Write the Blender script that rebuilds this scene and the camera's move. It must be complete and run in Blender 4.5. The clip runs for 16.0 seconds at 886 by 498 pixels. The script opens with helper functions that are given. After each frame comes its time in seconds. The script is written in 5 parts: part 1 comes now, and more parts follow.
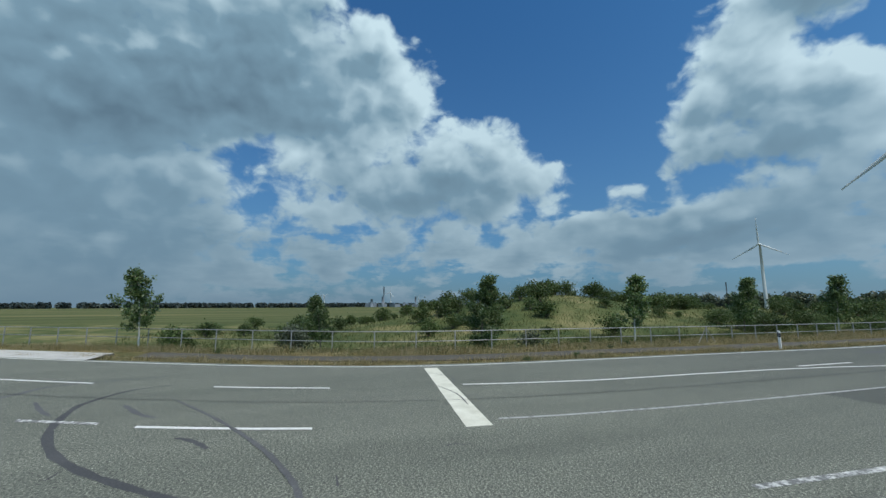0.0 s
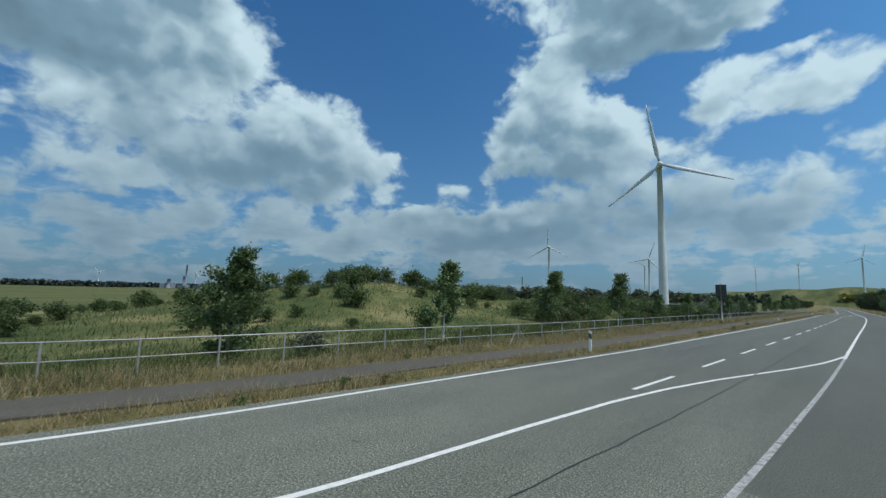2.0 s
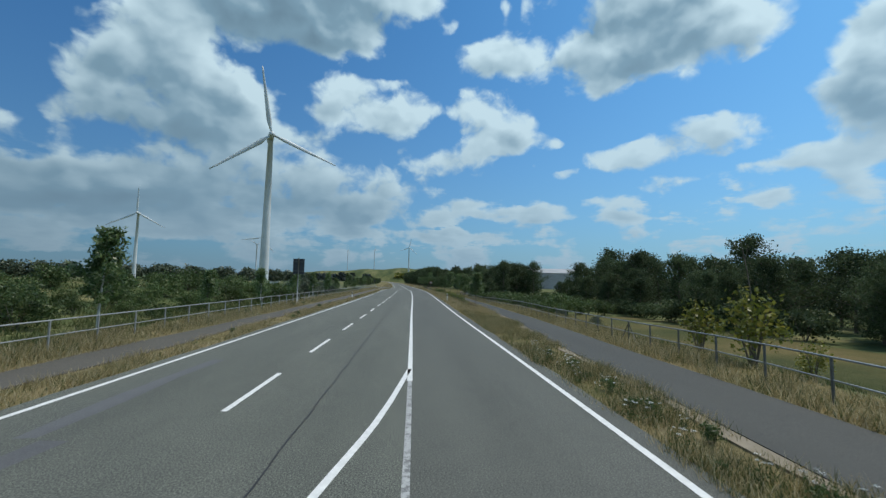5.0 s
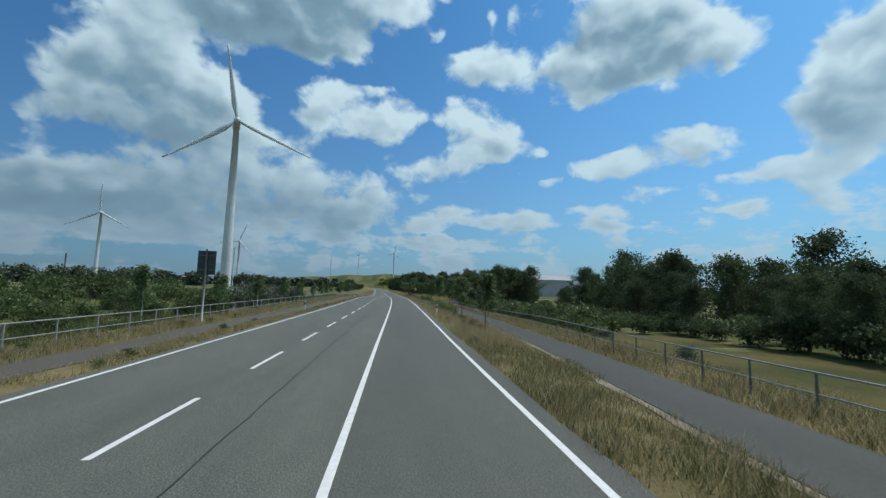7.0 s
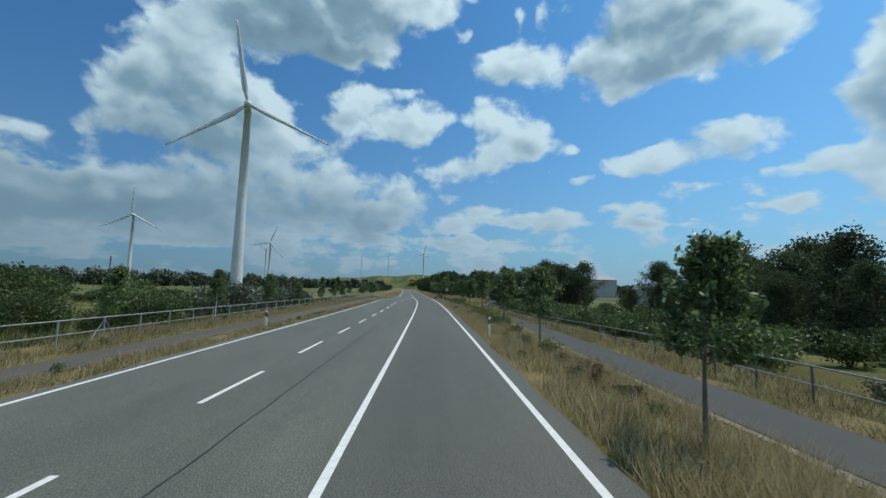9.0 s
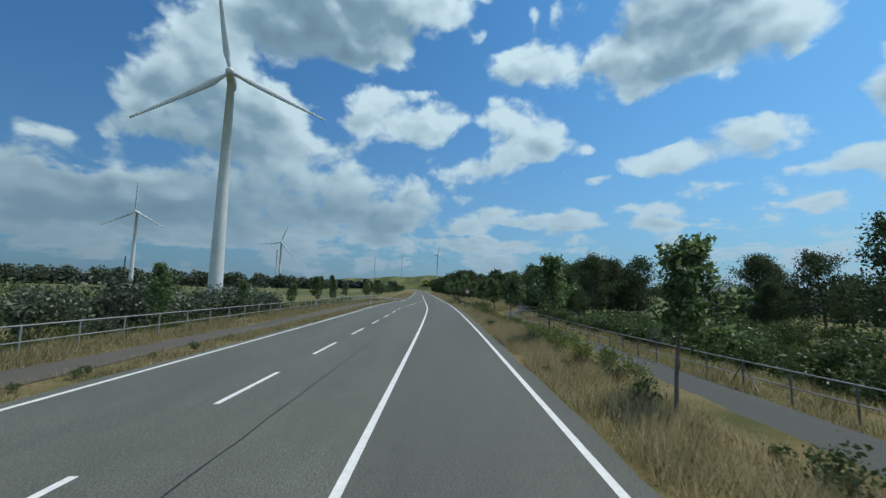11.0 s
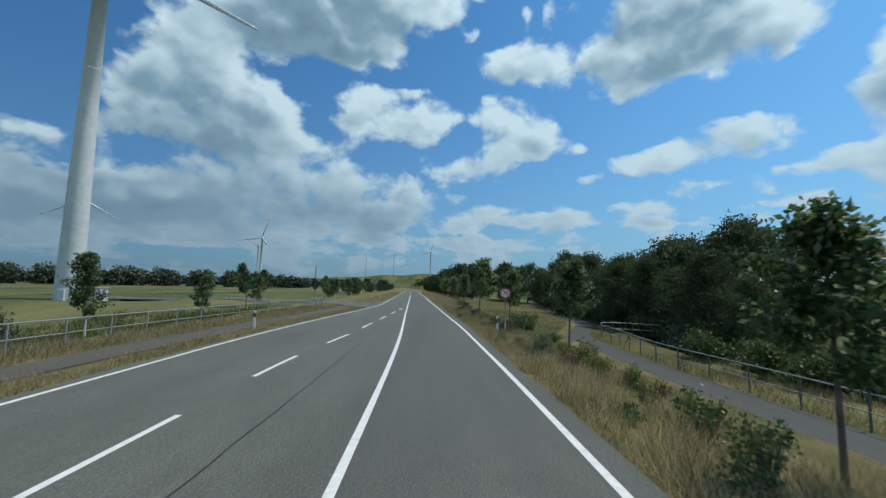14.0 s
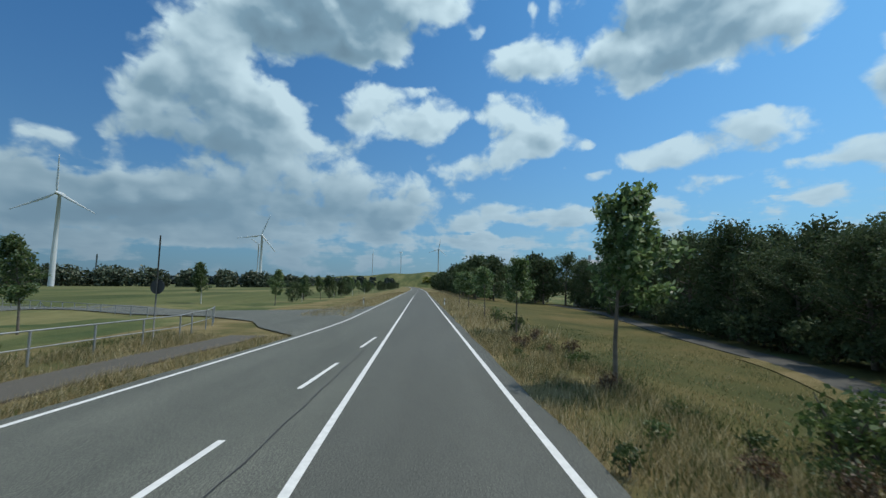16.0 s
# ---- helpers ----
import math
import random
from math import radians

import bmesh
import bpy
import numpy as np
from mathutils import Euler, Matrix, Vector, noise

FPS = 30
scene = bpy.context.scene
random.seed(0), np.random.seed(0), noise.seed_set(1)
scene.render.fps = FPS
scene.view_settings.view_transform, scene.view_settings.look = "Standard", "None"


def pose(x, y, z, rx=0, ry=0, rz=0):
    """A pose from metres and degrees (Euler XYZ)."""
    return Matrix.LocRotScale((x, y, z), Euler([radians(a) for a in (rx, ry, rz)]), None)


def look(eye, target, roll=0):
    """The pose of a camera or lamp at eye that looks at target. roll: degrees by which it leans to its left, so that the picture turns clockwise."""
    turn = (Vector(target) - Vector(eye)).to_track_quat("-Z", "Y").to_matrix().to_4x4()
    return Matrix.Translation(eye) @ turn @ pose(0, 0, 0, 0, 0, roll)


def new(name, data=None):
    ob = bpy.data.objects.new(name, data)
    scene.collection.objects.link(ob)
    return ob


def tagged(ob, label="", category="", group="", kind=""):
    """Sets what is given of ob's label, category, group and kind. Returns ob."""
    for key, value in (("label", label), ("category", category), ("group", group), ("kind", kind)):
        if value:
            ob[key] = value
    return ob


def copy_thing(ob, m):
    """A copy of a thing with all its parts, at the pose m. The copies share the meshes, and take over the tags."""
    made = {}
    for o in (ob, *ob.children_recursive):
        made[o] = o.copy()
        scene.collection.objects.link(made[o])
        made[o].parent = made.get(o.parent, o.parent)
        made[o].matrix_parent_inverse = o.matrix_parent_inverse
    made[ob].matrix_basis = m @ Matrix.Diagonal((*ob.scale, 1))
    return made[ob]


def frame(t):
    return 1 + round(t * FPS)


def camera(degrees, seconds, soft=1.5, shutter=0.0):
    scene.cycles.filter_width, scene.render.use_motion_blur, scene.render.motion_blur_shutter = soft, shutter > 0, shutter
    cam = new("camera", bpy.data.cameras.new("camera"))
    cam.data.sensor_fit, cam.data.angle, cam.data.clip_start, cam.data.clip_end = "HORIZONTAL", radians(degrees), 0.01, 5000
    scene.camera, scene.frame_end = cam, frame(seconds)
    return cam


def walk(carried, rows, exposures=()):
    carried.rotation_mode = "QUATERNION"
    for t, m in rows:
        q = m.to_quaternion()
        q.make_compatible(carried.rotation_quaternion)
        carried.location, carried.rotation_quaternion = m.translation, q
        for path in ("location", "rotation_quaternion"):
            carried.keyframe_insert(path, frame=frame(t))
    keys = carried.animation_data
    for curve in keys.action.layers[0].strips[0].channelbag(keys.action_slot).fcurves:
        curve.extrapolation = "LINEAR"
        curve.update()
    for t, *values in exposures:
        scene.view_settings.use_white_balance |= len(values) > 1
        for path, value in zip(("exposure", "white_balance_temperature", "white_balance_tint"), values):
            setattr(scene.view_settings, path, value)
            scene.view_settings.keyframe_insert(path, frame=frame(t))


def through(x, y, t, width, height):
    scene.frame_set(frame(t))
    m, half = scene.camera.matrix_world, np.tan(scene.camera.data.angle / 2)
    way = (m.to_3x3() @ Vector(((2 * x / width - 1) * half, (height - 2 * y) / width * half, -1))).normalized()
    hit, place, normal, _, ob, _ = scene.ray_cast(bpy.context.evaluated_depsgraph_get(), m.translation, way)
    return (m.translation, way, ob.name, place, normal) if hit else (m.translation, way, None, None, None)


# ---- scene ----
# ---------------------------------------------------------------- camera
cam = camera(95.8, 16.0, soft=1.45, shutter=0.09)
# seconds, x, y, z, yaw to the left of +y, pitch up, roll
PATH = [
    (0, 10.06, -7.28, 2.20, 71.42, 8.13, -0.14),
    (0.5, 8.30, -5.91, 2.28, 67.85, 7.50, 0.20),
    (1, 6.87, -4.90, 2.27, 62.10, 7.25, 0.87),
    (1.5, 5.70, -3.52, 2.30, 55.40, 7.23, 1.58),
    (2, 4.55, -1.56, 2.41, 47.45, 6.45, 1.48),
    (2.5, 3.58, 0.60, 2.47, 38.38, 5.93, 1.42),
    (3, 3.14, 3.11, 2.47, 28.90, 5.74, 1.49),
    (3.5, 2.99, 5.94, 2.44, 18.78, 5.31, 1.35),
    (4, 3.06, 8.52, 2.46, 8.94, 4.79, 1.05),
    (4.5, 3.24, 11.41, 2.45, 0.81, 4.54, 0.92),
    (5, 3.37, 14.10, 2.41, -3.96, 4.61, 1.00),
    (7.5, 4.23, 31.62, 2.35, -6.04, 5.70, 1.30),
    (8, 4.34, 35.46, 2.32, -4.64, 5.64, 1.23),
    (8.5, 4.35, 39.50, 2.31, -3.17, 5.56, 1.07),
    (9, 4.41, 43.64, 2.31, -1.77, 5.58, 1.08),
    (9.5, 4.37, 47.88, 2.30, -0.60, 5.60, 1.33),
    (12, 4.10, 72.16, 2.36, 0.30, 5.72, 1.28),
    (12.5, 3.94, 77.65, 2.38, 0.08, 5.53, 1.52),
    (13, 3.91, 83.28, 2.38, -0.18, 5.46, 1.65),
    (13.5, 3.85, 89.36, 2.31, -0.41, 5.45, 1.40),
    (14, 3.82, 95.62, 2.26, -0.75, 5.53, 1.10),
    (14.5, 3.74, 101.62, 2.27, -0.72, 5.41, 1.40),
    (15, 3.64, 108.04, 2.32, -0.50, 5.35, 1.38),
    (15.5, 3.46, 114.26, 2.34, -0.11, 5.42, 1.05),
    (16, 3.24, 120.63, 2.32, 0.34, 5.26, 0.63),
]
walk(cam, [(t, Matrix.Translation((x, y, z)) @ pose(0, 0, 0, 0, 0, yaw) @ pose(0, 0, 0, 90 + pitch) @ pose(0, 0, 0, 0, 0, roll))
           for t, x, y, z, yaw, pitch, roll in PATH])

# ---------------------------------------------------------------- world, sun
SUN_ELEV, SUN_AZ = 60.0, 68.0        # degrees above the horizon; clockwise from +y
SUN_STRENGTH, SKY_STRENGTH = 3.4, 0.1

# cloud billows: azimuth to the left of +y, elevation, half width, half height (degrees), thickness
TALL_BANK = [(35.8, 25.0, 3.4, 3.0, 1.0), (32.3, 28.8, 4.9, 2.9, 0.9), (32.8, 22.4, 5.8, 4.4, 1.2), (27.5, 26.3, 5.4, 3.8, 1.0), (25.1, 21.8, 6.6, 3.4, 1.1), (34.0, 17.1, 6.2, 2.6, 1.0), (40.9, 16.0, 2.2, 1.4, 0.5), (20.8, 22.8, 3.3, 1.7, 0.8), (46.2, 14.5, 1.6, 1.4, 0.6)]
UPPER_BANK = [(22.3, 34.2, 9.7, 4.1, 1.4), (15.9, 33.0, 8.8, 3.7, 1.3), (12.5, 31.2, 4.9, 2.0, 1.0), (7.7, 36.4, 5.2, 3.0, 1.0), (25.7, 39.0, 14.3, 4.6, 1.5)]
PUFFS = [(1.6, 35.5, 4.4, 1.6, 0.9), (4.2, 36.9, 3.5, 1.5, 0.9), (-4.8, 34.1, 1.7, 0.8, 0.6), (-5.4, 37.6, 2.6, 0.8, 0.6), (-12.3, 34.8, 1.0, 1.6, 0.3), (-15.4, 34.8, 0.9, 1.6, 0.3)]
MIDDLE_BANK = [(11.0, 25.1, 3.3, 1.8, 0.8), (4.2, 24.2, 7.6, 2.2, 0.9), (-3.9, 23.8, 6.8, 1.6, 0.8), (7.1, 21.4, 5.8, 1.9, 0.8), (12.1, 22.1, 4.1, 1.1, 0.6), (3.9, 27.1, 2.6, 0.6, 0.5)]
MIDDLE_PUFFS = [(-12.3, 20.7, 4.9, 2.5, 1.1), (-9.4, 18.9, 4.9, 2.2, 1.0), (-15.9, 18.6, 3.5, 1.4, 0.8), (-20.3, 18.9, 1.4, 0.6, 0.5), (-1.5, 16.3, 6.3, 1.7, 0.9), (-22.6, 14.3, 2.7, 0.7, 0.7), (-18.6, 15.4, 1.2, 0.6, 0.5)]
RIGHT_UPPER = [(-12.3, 30.3, 4.1, 1.7, 1.0), (-17.1, 28.9, 8.7, 2.8, 1.1), (-22.6, 30.4, 3.7, 2.0, 1.0), (-27.5, 25.7, 4.4, 1.0, 0.7), (-31.6, 28.9, 7.7, 4.2, 1.5), (-36.5, 29.9, 6.9, 3.3, 1.5), (-42.4, 28.6, 2.2, 2.1, 1.1), (-27.8, 34.5, 9.0, 2.8, 1.3)]
RIGHT_PUFFS = [(-30.2, 16.5, 4.1, 1.7, 1.0), (-27.2, 16.5, 2.7, 1.3, 0.8), (-36.0, 17.6, 4.5, 1.6, 1.0), (-40.0, 18.6, 2.1, 1.3, 1.0), (-37.6, 16.3, 3.8, 1.6, 0.9), (-33.7, 12.6, 4.1, 1.0, 0.8), (-52.5, 22.5, 3.2, 3.2, 1.3), (-51.4, 18.1, 3.4, 2.6, 1.4), (-58.0, 20.0, 6.0, 5.5, 1.6), (-61.0, 28.0, 7.0, 4.5, 1.3), (-45.6, 13.6, 3.2, 1.6, 1.1), (-49.1, 12.3, 2.6, 1.9, 1.2), (-41.8, 13.7, 1.4, 0.6, 0.6), (-42.3, 9.8, 2.6, 0.6, 0.6)]
LOW_PUFFS = [(-5.8, 10.8, 2.6, 1.0, 0.8), (-4.1, 9.4, 4.1, 1.0, 0.8), (-10.7, 9.3, 4.0, 0.8, 0.7), (-17.7, 9.4, 4.5, 1.1, 0.8), (-20.0, 8.4, 5.2, 0.7, 0.7), (-25.4, 10.5, 2.1, 0.8, 0.7), (-30.9, 9.0, 4.3, 0.6, 0.7), (-18.5, 10.4, 1.9, 0.6, 0.6)]
LOW_BANK = [(46.8, 10.4, 2.7, 1.4, 0.9), (43.4, 9.0, 4.8, 1.5, 0.8), (38.7, 9.5, 6.1, 2.5, 1.0), (24.0, 17.0, 5.9, 2.2, 0.9), (15.9, 18.0, 5.1, 1.9, 0.9), (18.0, 14.3, 10.5, 2.7, 1.1), (7.6, 12.8, 7.3, 3.2, 1.0), (27.7, 11.0, 9.7, 2.9, 1.1), (11.5, 9.7, 10.3, 2.0, 0.9), (43.6, 5.7, 8.7, 1.8, 0.8), (33.0, 6.9, 11.6, 2.1, 0.8), (17.6, 6.6, 14.8, 1.7, 0.7), (45.0, 7.3, 4.1, 1.4, 0.9)]
GREY_BANK = [(117.4, 25.9, 10.4, 4.7, 1.8), (107.1, 30.4, 13.9, 6.3, 1.8), (117.5, 19.1, 7.0, 3.3, 1.3), (107.5, 23.4, 11.1, 4.3, 1.6), (94.9, 26.4, 10.4, 4.1, 1.4), (91.7, 33.7, 9.5, 5.0, 1.3), (118.8, 12.3, 6.9, 3.9, 1.3), (111.1, 14.8, 8.3, 3.8, 1.3), (103.5, 14.3, 6.2, 3.5, 1.1), (127.6, 17.2, 5.8, 6.9, 1.8), (126.5, 8.7, 5.9, 4.3, 1.4)]
LEFT_BANK = [(80.6, 32.5, 6.5, 3.7, 1.1), (77.0, 30.0, 3.9, 3.1, 0.9), (84.4, 24.7, 7.0, 3.7, 1.1), (81.7, 35.7, 3.5, 1.9, 0.8), (86.5, 18.1, 5.6, 3.8, 1.0), (69.8, 22.5, 6.4, 3.2, 1.2), (74.8, 18.9, 5.9, 3.5, 1.2), (63.0, 19.7, 6.2, 2.9, 1.2), (56.1, 18.6, 3.1, 1.5, 0.9), (76.4, 15.2, 13.2, 3.6, 1.3), (64.6, 15.4, 9.1, 3.6, 1.2)]
LEFT_LOW = [(88.5, 12.6, 3.1, 1.7, 0.9), (94.4, 10.2, 2.9, 1.4, 0.8), (72.1, 11.5, 3.2, 1.2, 0.8), (60.5, 10.0, 1.6, 1.0, 0.6), (55.4, 13.4, 1.7, 0.8, 0.6), (78.6, 8.7, 2.1, 1.0, 0.6), (117.4, 7.3, 8.4, 2.3, 1.0), (107.8, 8.7, 8.9, 2.7, 1.0), (99.6, 6.8, 13.1, 1.8, 0.8), (77.7, 5.1, 2.5, 0.7, 0.5), (67.0, 8.5, 16.1, 2.0, 0.7), (114.9, 4.6, 11.4, 1.5, 0.8)]
CENTRE_LOW = [(50.6, 10.0, 5.0, 1.2, 0.6), (45.0, 10.0, 4.0, 1.2, 0.6), (38.2, 10.2, 6.3, 1.5, 0.9), (47.6, 15.3, 1.2, 0.9, 0.5), (43.8, 8.8, 12.8, 1.6, 0.8), (32.3, 10.9, 4.4, 1.6, 0.9)]
CLOUD_BANKS = [TALL_BANK, UPPER_BANK, PUFFS, MIDDLE_BANK, MIDDLE_PUFFS, RIGHT_UPPER, RIGHT_PUFFS, LOW_PUFFS, LOW_BANK, GREY_BANK, LEFT_BANK, LEFT_LOW, CENTRE_LOW]
# grey undersides and thick middles, in the same terms
SHADES_AHEAD = [
    (35.0, 16.5, 9.0, 2.6, 1.1), (29.0, 21.0, 6.0, 2.5, 0.4), (22.0, 35.0, 9.0, 5.0, 0.7), (14.0, 33.0, 6.0, 4.0, 0.7), (-26.0, 33.0, 9.0, 4.5, 0.8),
    (-37.0, 35.0, 8.0, 4.0, 0.7), (-9.0, 15.5, 4.0, 1.6, 0.4), (-29.0, 17.0, 6.0, 1.6, 0.5), (-46.0, 20.0, 5.0, 3.0, 0.6),
]
SHADES_LEFT = [
    (30.0, 10.0, 18.0, 4.0, 0.9), (12.0, 10.0, 12.0, 2.4, 0.6), (103.0, 36.0, 18.0, 9.0, 1.5), (115.0, 22.0, 16.0, 9.0, 1.0),
    (97.0, 25.0, 10.0, 4.0, 0.8), (75.0, 17.0, 10.0, 3.0, 0.9), (66.0, 19.5, 6.0, 2.4, 0.6), (104.0, 9.0, 20.0, 4.0, 0.8),
    (80.0, 8.0, 16.0, 2.5, 0.7), (44.0, 10.0, 10.0, 2.5, 0.5), (40.0, 22.0, 6.0, 3.0, 0.5),
]
CLOUD_SHADES = SHADES_AHEAD + SHADES_LEFT


def make_world():
    w = bpy.data.worlds.new("sky")
    scene.world = w
    w.use_nodes = True
    nt = w.node_tree
    nt.nodes.clear()
    L = nt.links.new

    def m(op, a, b=None, c=None, clamp=False):
        n = nt.nodes.new("ShaderNodeMath")
        n.operation, n.use_clamp = op, clamp
        for i, v in enumerate((a, b, c)):
            if v is None:
                continue
            if isinstance(v, (int, float)):
                n.inputs[i].default_value = v
            else:
                L(v, n.inputs[i])
        return n.outputs[0]

    out, bg = nt.nodes.new("ShaderNodeOutputWorld"), nt.nodes.new("ShaderNodeBackground")
    bg.inputs[1].default_value = SKY_STRENGTH
    L(bg.outputs[0], out.inputs[0])
    sky = nt.nodes.new("ShaderNodeTexSky")
    sky.sky_type, sky.sun_disc = "NISHITA", False
    sky.sun_elevation, sky.sun_rotation = radians(SUN_ELEV), radians(SUN_AZ)
    sky.air_density, sky.dust_density, sky.ozone_density = 1.0, 0.8, 1.0
    co = nt.nodes.new("ShaderNodeTexCoord")
    sep = nt.nodes.new("ShaderNodeSeparateXYZ")
    L(co.outputs["Generated"], sep.inputs[0])
    x, y, z = sep.outputs
    az = m("MULTIPLY", m("ARCTAN2", m("MULTIPLY", x, -1.0), y), 180 / math.pi)
    el = m("MULTIPLY", m("ARCSINE", m("MAXIMUM", m("MINIMUM", z, 1.0), -1.0)), 180 / math.pi)

    def noise_at(scale, detail, rough, offset=(0, 0, 0), squash=1.7, warp=0.0):
        mp = nt.nodes.new("ShaderNodeMapping")
        mp.inputs["Location"].default_value = offset
        mp.inputs["Scale"].default_value = (1, 1, squash)
        L(co.outputs["Generated"], mp.inputs[0])
        n = nt.nodes.new("ShaderNodeTexNoise")
        n.inputs["Scale"].default_value, n.inputs["Detail"].default_value = scale, detail
        n.inputs["Roughness"].default_value, n.inputs["Distortion"].default_value = rough, warp
        L(mp.outputs[0], n.inputs["Vector"])
        return n.outputs["Fac"]

    # slow warp of the billows, so that none is an ellipse
    wu = m("MULTIPLY", m("SUBTRACT", noise_at(5.0, 3, 0.55, (3, 1, 2)), 0.5), 9.0)
    wv = m("MULTIPLY", m("SUBTRACT", noise_at(6.0, 3, 0.55, (7, 5, 1)), 0.5), 6.0)
    vec = nt.nodes.new("ShaderNodeCombineXYZ")
    L(m("ADD", az, wu), vec.inputs[0])
    L(m("ADD", el, wv), vec.inputs[1])

    def field(blobs, sharp, du=0.0, dv=0.0):
        total = None
        for a, e, ra, re, wt in blobs:
            v = nt.nodes.new("ShaderNodeVectorMath")
            v.operation = "MULTIPLY_ADD"
            L(vec.outputs[0], v.inputs[0])
            v.inputs[1].default_value = (1 / ra, 1 / re, 0)
            v.inputs[2].default_value = ((du - a) / ra, (dv - e) / re, 0)
            d = nt.nodes.new("ShaderNodeVectorMath")
            d.operation = "DOT_PRODUCT"
            L(v.outputs[0], d.inputs[0])
            L(v.outputs[0], d.inputs[1])
            g = m("POWER", math.exp(-sharp), d.outputs["Value"])
            total = m("MULTIPLY", g, wt) if total is None else m("MULTIPLY_ADD", g, wt, total)
        return total

    billows = [b for bank in CLOUD_BANKS for b in bank]
    f, f_up = field(billows, 1.0), field(billows, 1.0, -1.2, 2.4)
    shade = field(CLOUD_SHADES, 0.8)
    # clouds of the same kind all round, where no bank is named
    back = m("MULTIPLY", m("SUBTRACT", 0.35, y, clamp=True), 2.0)
    rest = m("MULTIPLY", m("SUBTRACT", noise_at(2.2, 4, 0.5, (1, 2, 3)), 0.42), m("MULTIPLY", back, 5.0))
    left = m("SUBTRACT", 1.0, m("MULTIPLY", f, 0.5), clamp=True)
    # a low layer of small clouds towards the horizon
    lown = noise_at(6.5, 6, 0.6, (4, 8, 3), squash=3.8)
    band = nt.nodes.new("ShaderNodeMapRange")
    band.interpolation_type = "SMOOTHSTEP"
    band.inputs["From Min"].default_value, band.inputs["From Max"].default_value = 16.0, 6.0
    L(el, band.inputs["Value"])
    lowc = m("MULTIPLY", m("MULTIPLY", m("SUBTRACT", lown, 0.38, clamp=True), 5.0), band.outputs[0])
    f = m("ADD", f, m("MULTIPLY", lowc, 0.8))
    f = m("ADD", f, m("MULTIPLY", m("MAXIMUM", rest, 0.0), left))
    soft = m("DIVIDE", f, m("MULTIPLY_ADD", f, 0.5, 1.0))
    # torn and billowing detail, sampled here and a step towards the sun
    toss = nt.nodes.new("ShaderNodeTexNoise")
    toss.inputs["Scale"].default_value, toss.inputs["Detail"].default_value = 13.0, 5.0
    L(co.outputs["Generated"], toss.inputs["Vector"])
    el_s, az_s = radians(SUN_ELEV), radians(SUN_AZ)
    to_sun = Vector((math.sin(az_s) * math.cos(el_s), math.cos(az_s) * math.cos(el_s), math.sin(el_s)))

    def tossed(step, amount):
        v = nt.nodes.new("ShaderNodeVectorMath")
        v.operation = "MULTIPLY_ADD"
        L(toss.outputs["Color"], v.inputs[0])
        v.inputs[1].default_value = (amount, amount, amount)
        L(co.outputs["Generated"], v.inputs[2])
        o = nt.nodes.new("ShaderNodeVectorMath")
        o.operation = "MULTIPLY_ADD"
        L(v.outputs[0], o.inputs[0])
        o.inputs[1].default_value = (1, 1, 1.35)
        o.inputs[2].default_value = to_sun * step
        return o.outputs[0]

    def puffs(step, fine):
        n = nt.nodes.new("ShaderNodeTexVoronoi")
        n.feature, n.normalize = "SMOOTH_F1", True
        n.inputs["Scale"].default_value, n.inputs["Detail"].default_value = 9.0, 3.0 * fine
        n.inputs["Roughness"].default_value, n.inputs["Lacunarity"].default_value = 0.55, 2.2
        n.inputs["Smoothness"].default_value = 0.35
        L(tossed(step, 0.07), n.inputs["Vector"])
        return m("SUBTRACT", 0.36, n.outputs["Distance"])

    def rags(step, fine):
        n = nt.nodes.new("ShaderNodeTexNoise")
        n.inputs["Scale"].default_value, n.inputs["Detail"].default_value, n.inputs["Roughness"].default_value = 8.5, 7.0 * fine, 0.53
        L(tossed(step, 0.04), n.inputs["Vector"])
        return m("SUBTRACT", n.outputs["Fac"], 0.5)

    def detail(step, fine=1.0):
        return m("ADD", m("MULTIPLY", puffs(step, fine), PUFF), m("MULTIPLY", rags(step, fine), RAG))

    here, lit, sunward = detail(0.0), detail(0.0, 0.4), detail(0.04, 0.4)
    dens = m("ADD", soft, m("MULTIPLY", here, m("MULTIPLY", soft, 3.2, clamp=True)))
    ramp = nt.nodes.new("ShaderNodeMapRange")
    ramp.interpolation_type = "SMOOTHSTEP"
    ramp.inputs["From Min"].default_value, ramp.inputs["From Max"].default_value = 0.40, 0.82
    L(dens, ramp.inputs["Value"])
    mask = ramp.outputs[0]
    # light falls from above: billows bright on top, grey where thick and below
    calm = nt.nodes.new("ShaderNodeMapRange")
    calm.inputs["From Max"].default_value, calm.inputs["To Min"].default_value = 22.0, 0.25
    L(el, calm.inputs["Value"])
    relief = m("ADD", m("MULTIPLY", m("ADD", m("SUBTRACT", lit, sunward), m("MULTIPLY", here, 0.12)), 0.6), m("MULTIPLY", m("SUBTRACT", f, f_up), 0.22))
    relief = m("MULTIPLY", relief, calm.outputs[0])
    thick = nt.nodes.new("ShaderNodeMapRange")
    thick.interpolation_type = "SMOOTHSTEP"
    thick.inputs["From Min"].default_value, thick.inputs["From Max"].default_value = 0.5, 1.25
    thick.inputs["To Max"].default_value = 0.40
    L(m("MULTIPLY_ADD", lit, 0.5, soft), thick.inputs["Value"])
    bright = m("SUBTRACT", m("ADD", 0.95, relief), m("ADD", thick.outputs[0], m("MULTIPLY", shade, 0.21)), clamp=True)
    col = nt.nodes.new("ShaderNodeValToRGB")
    el_ = col.color_ramp.elements
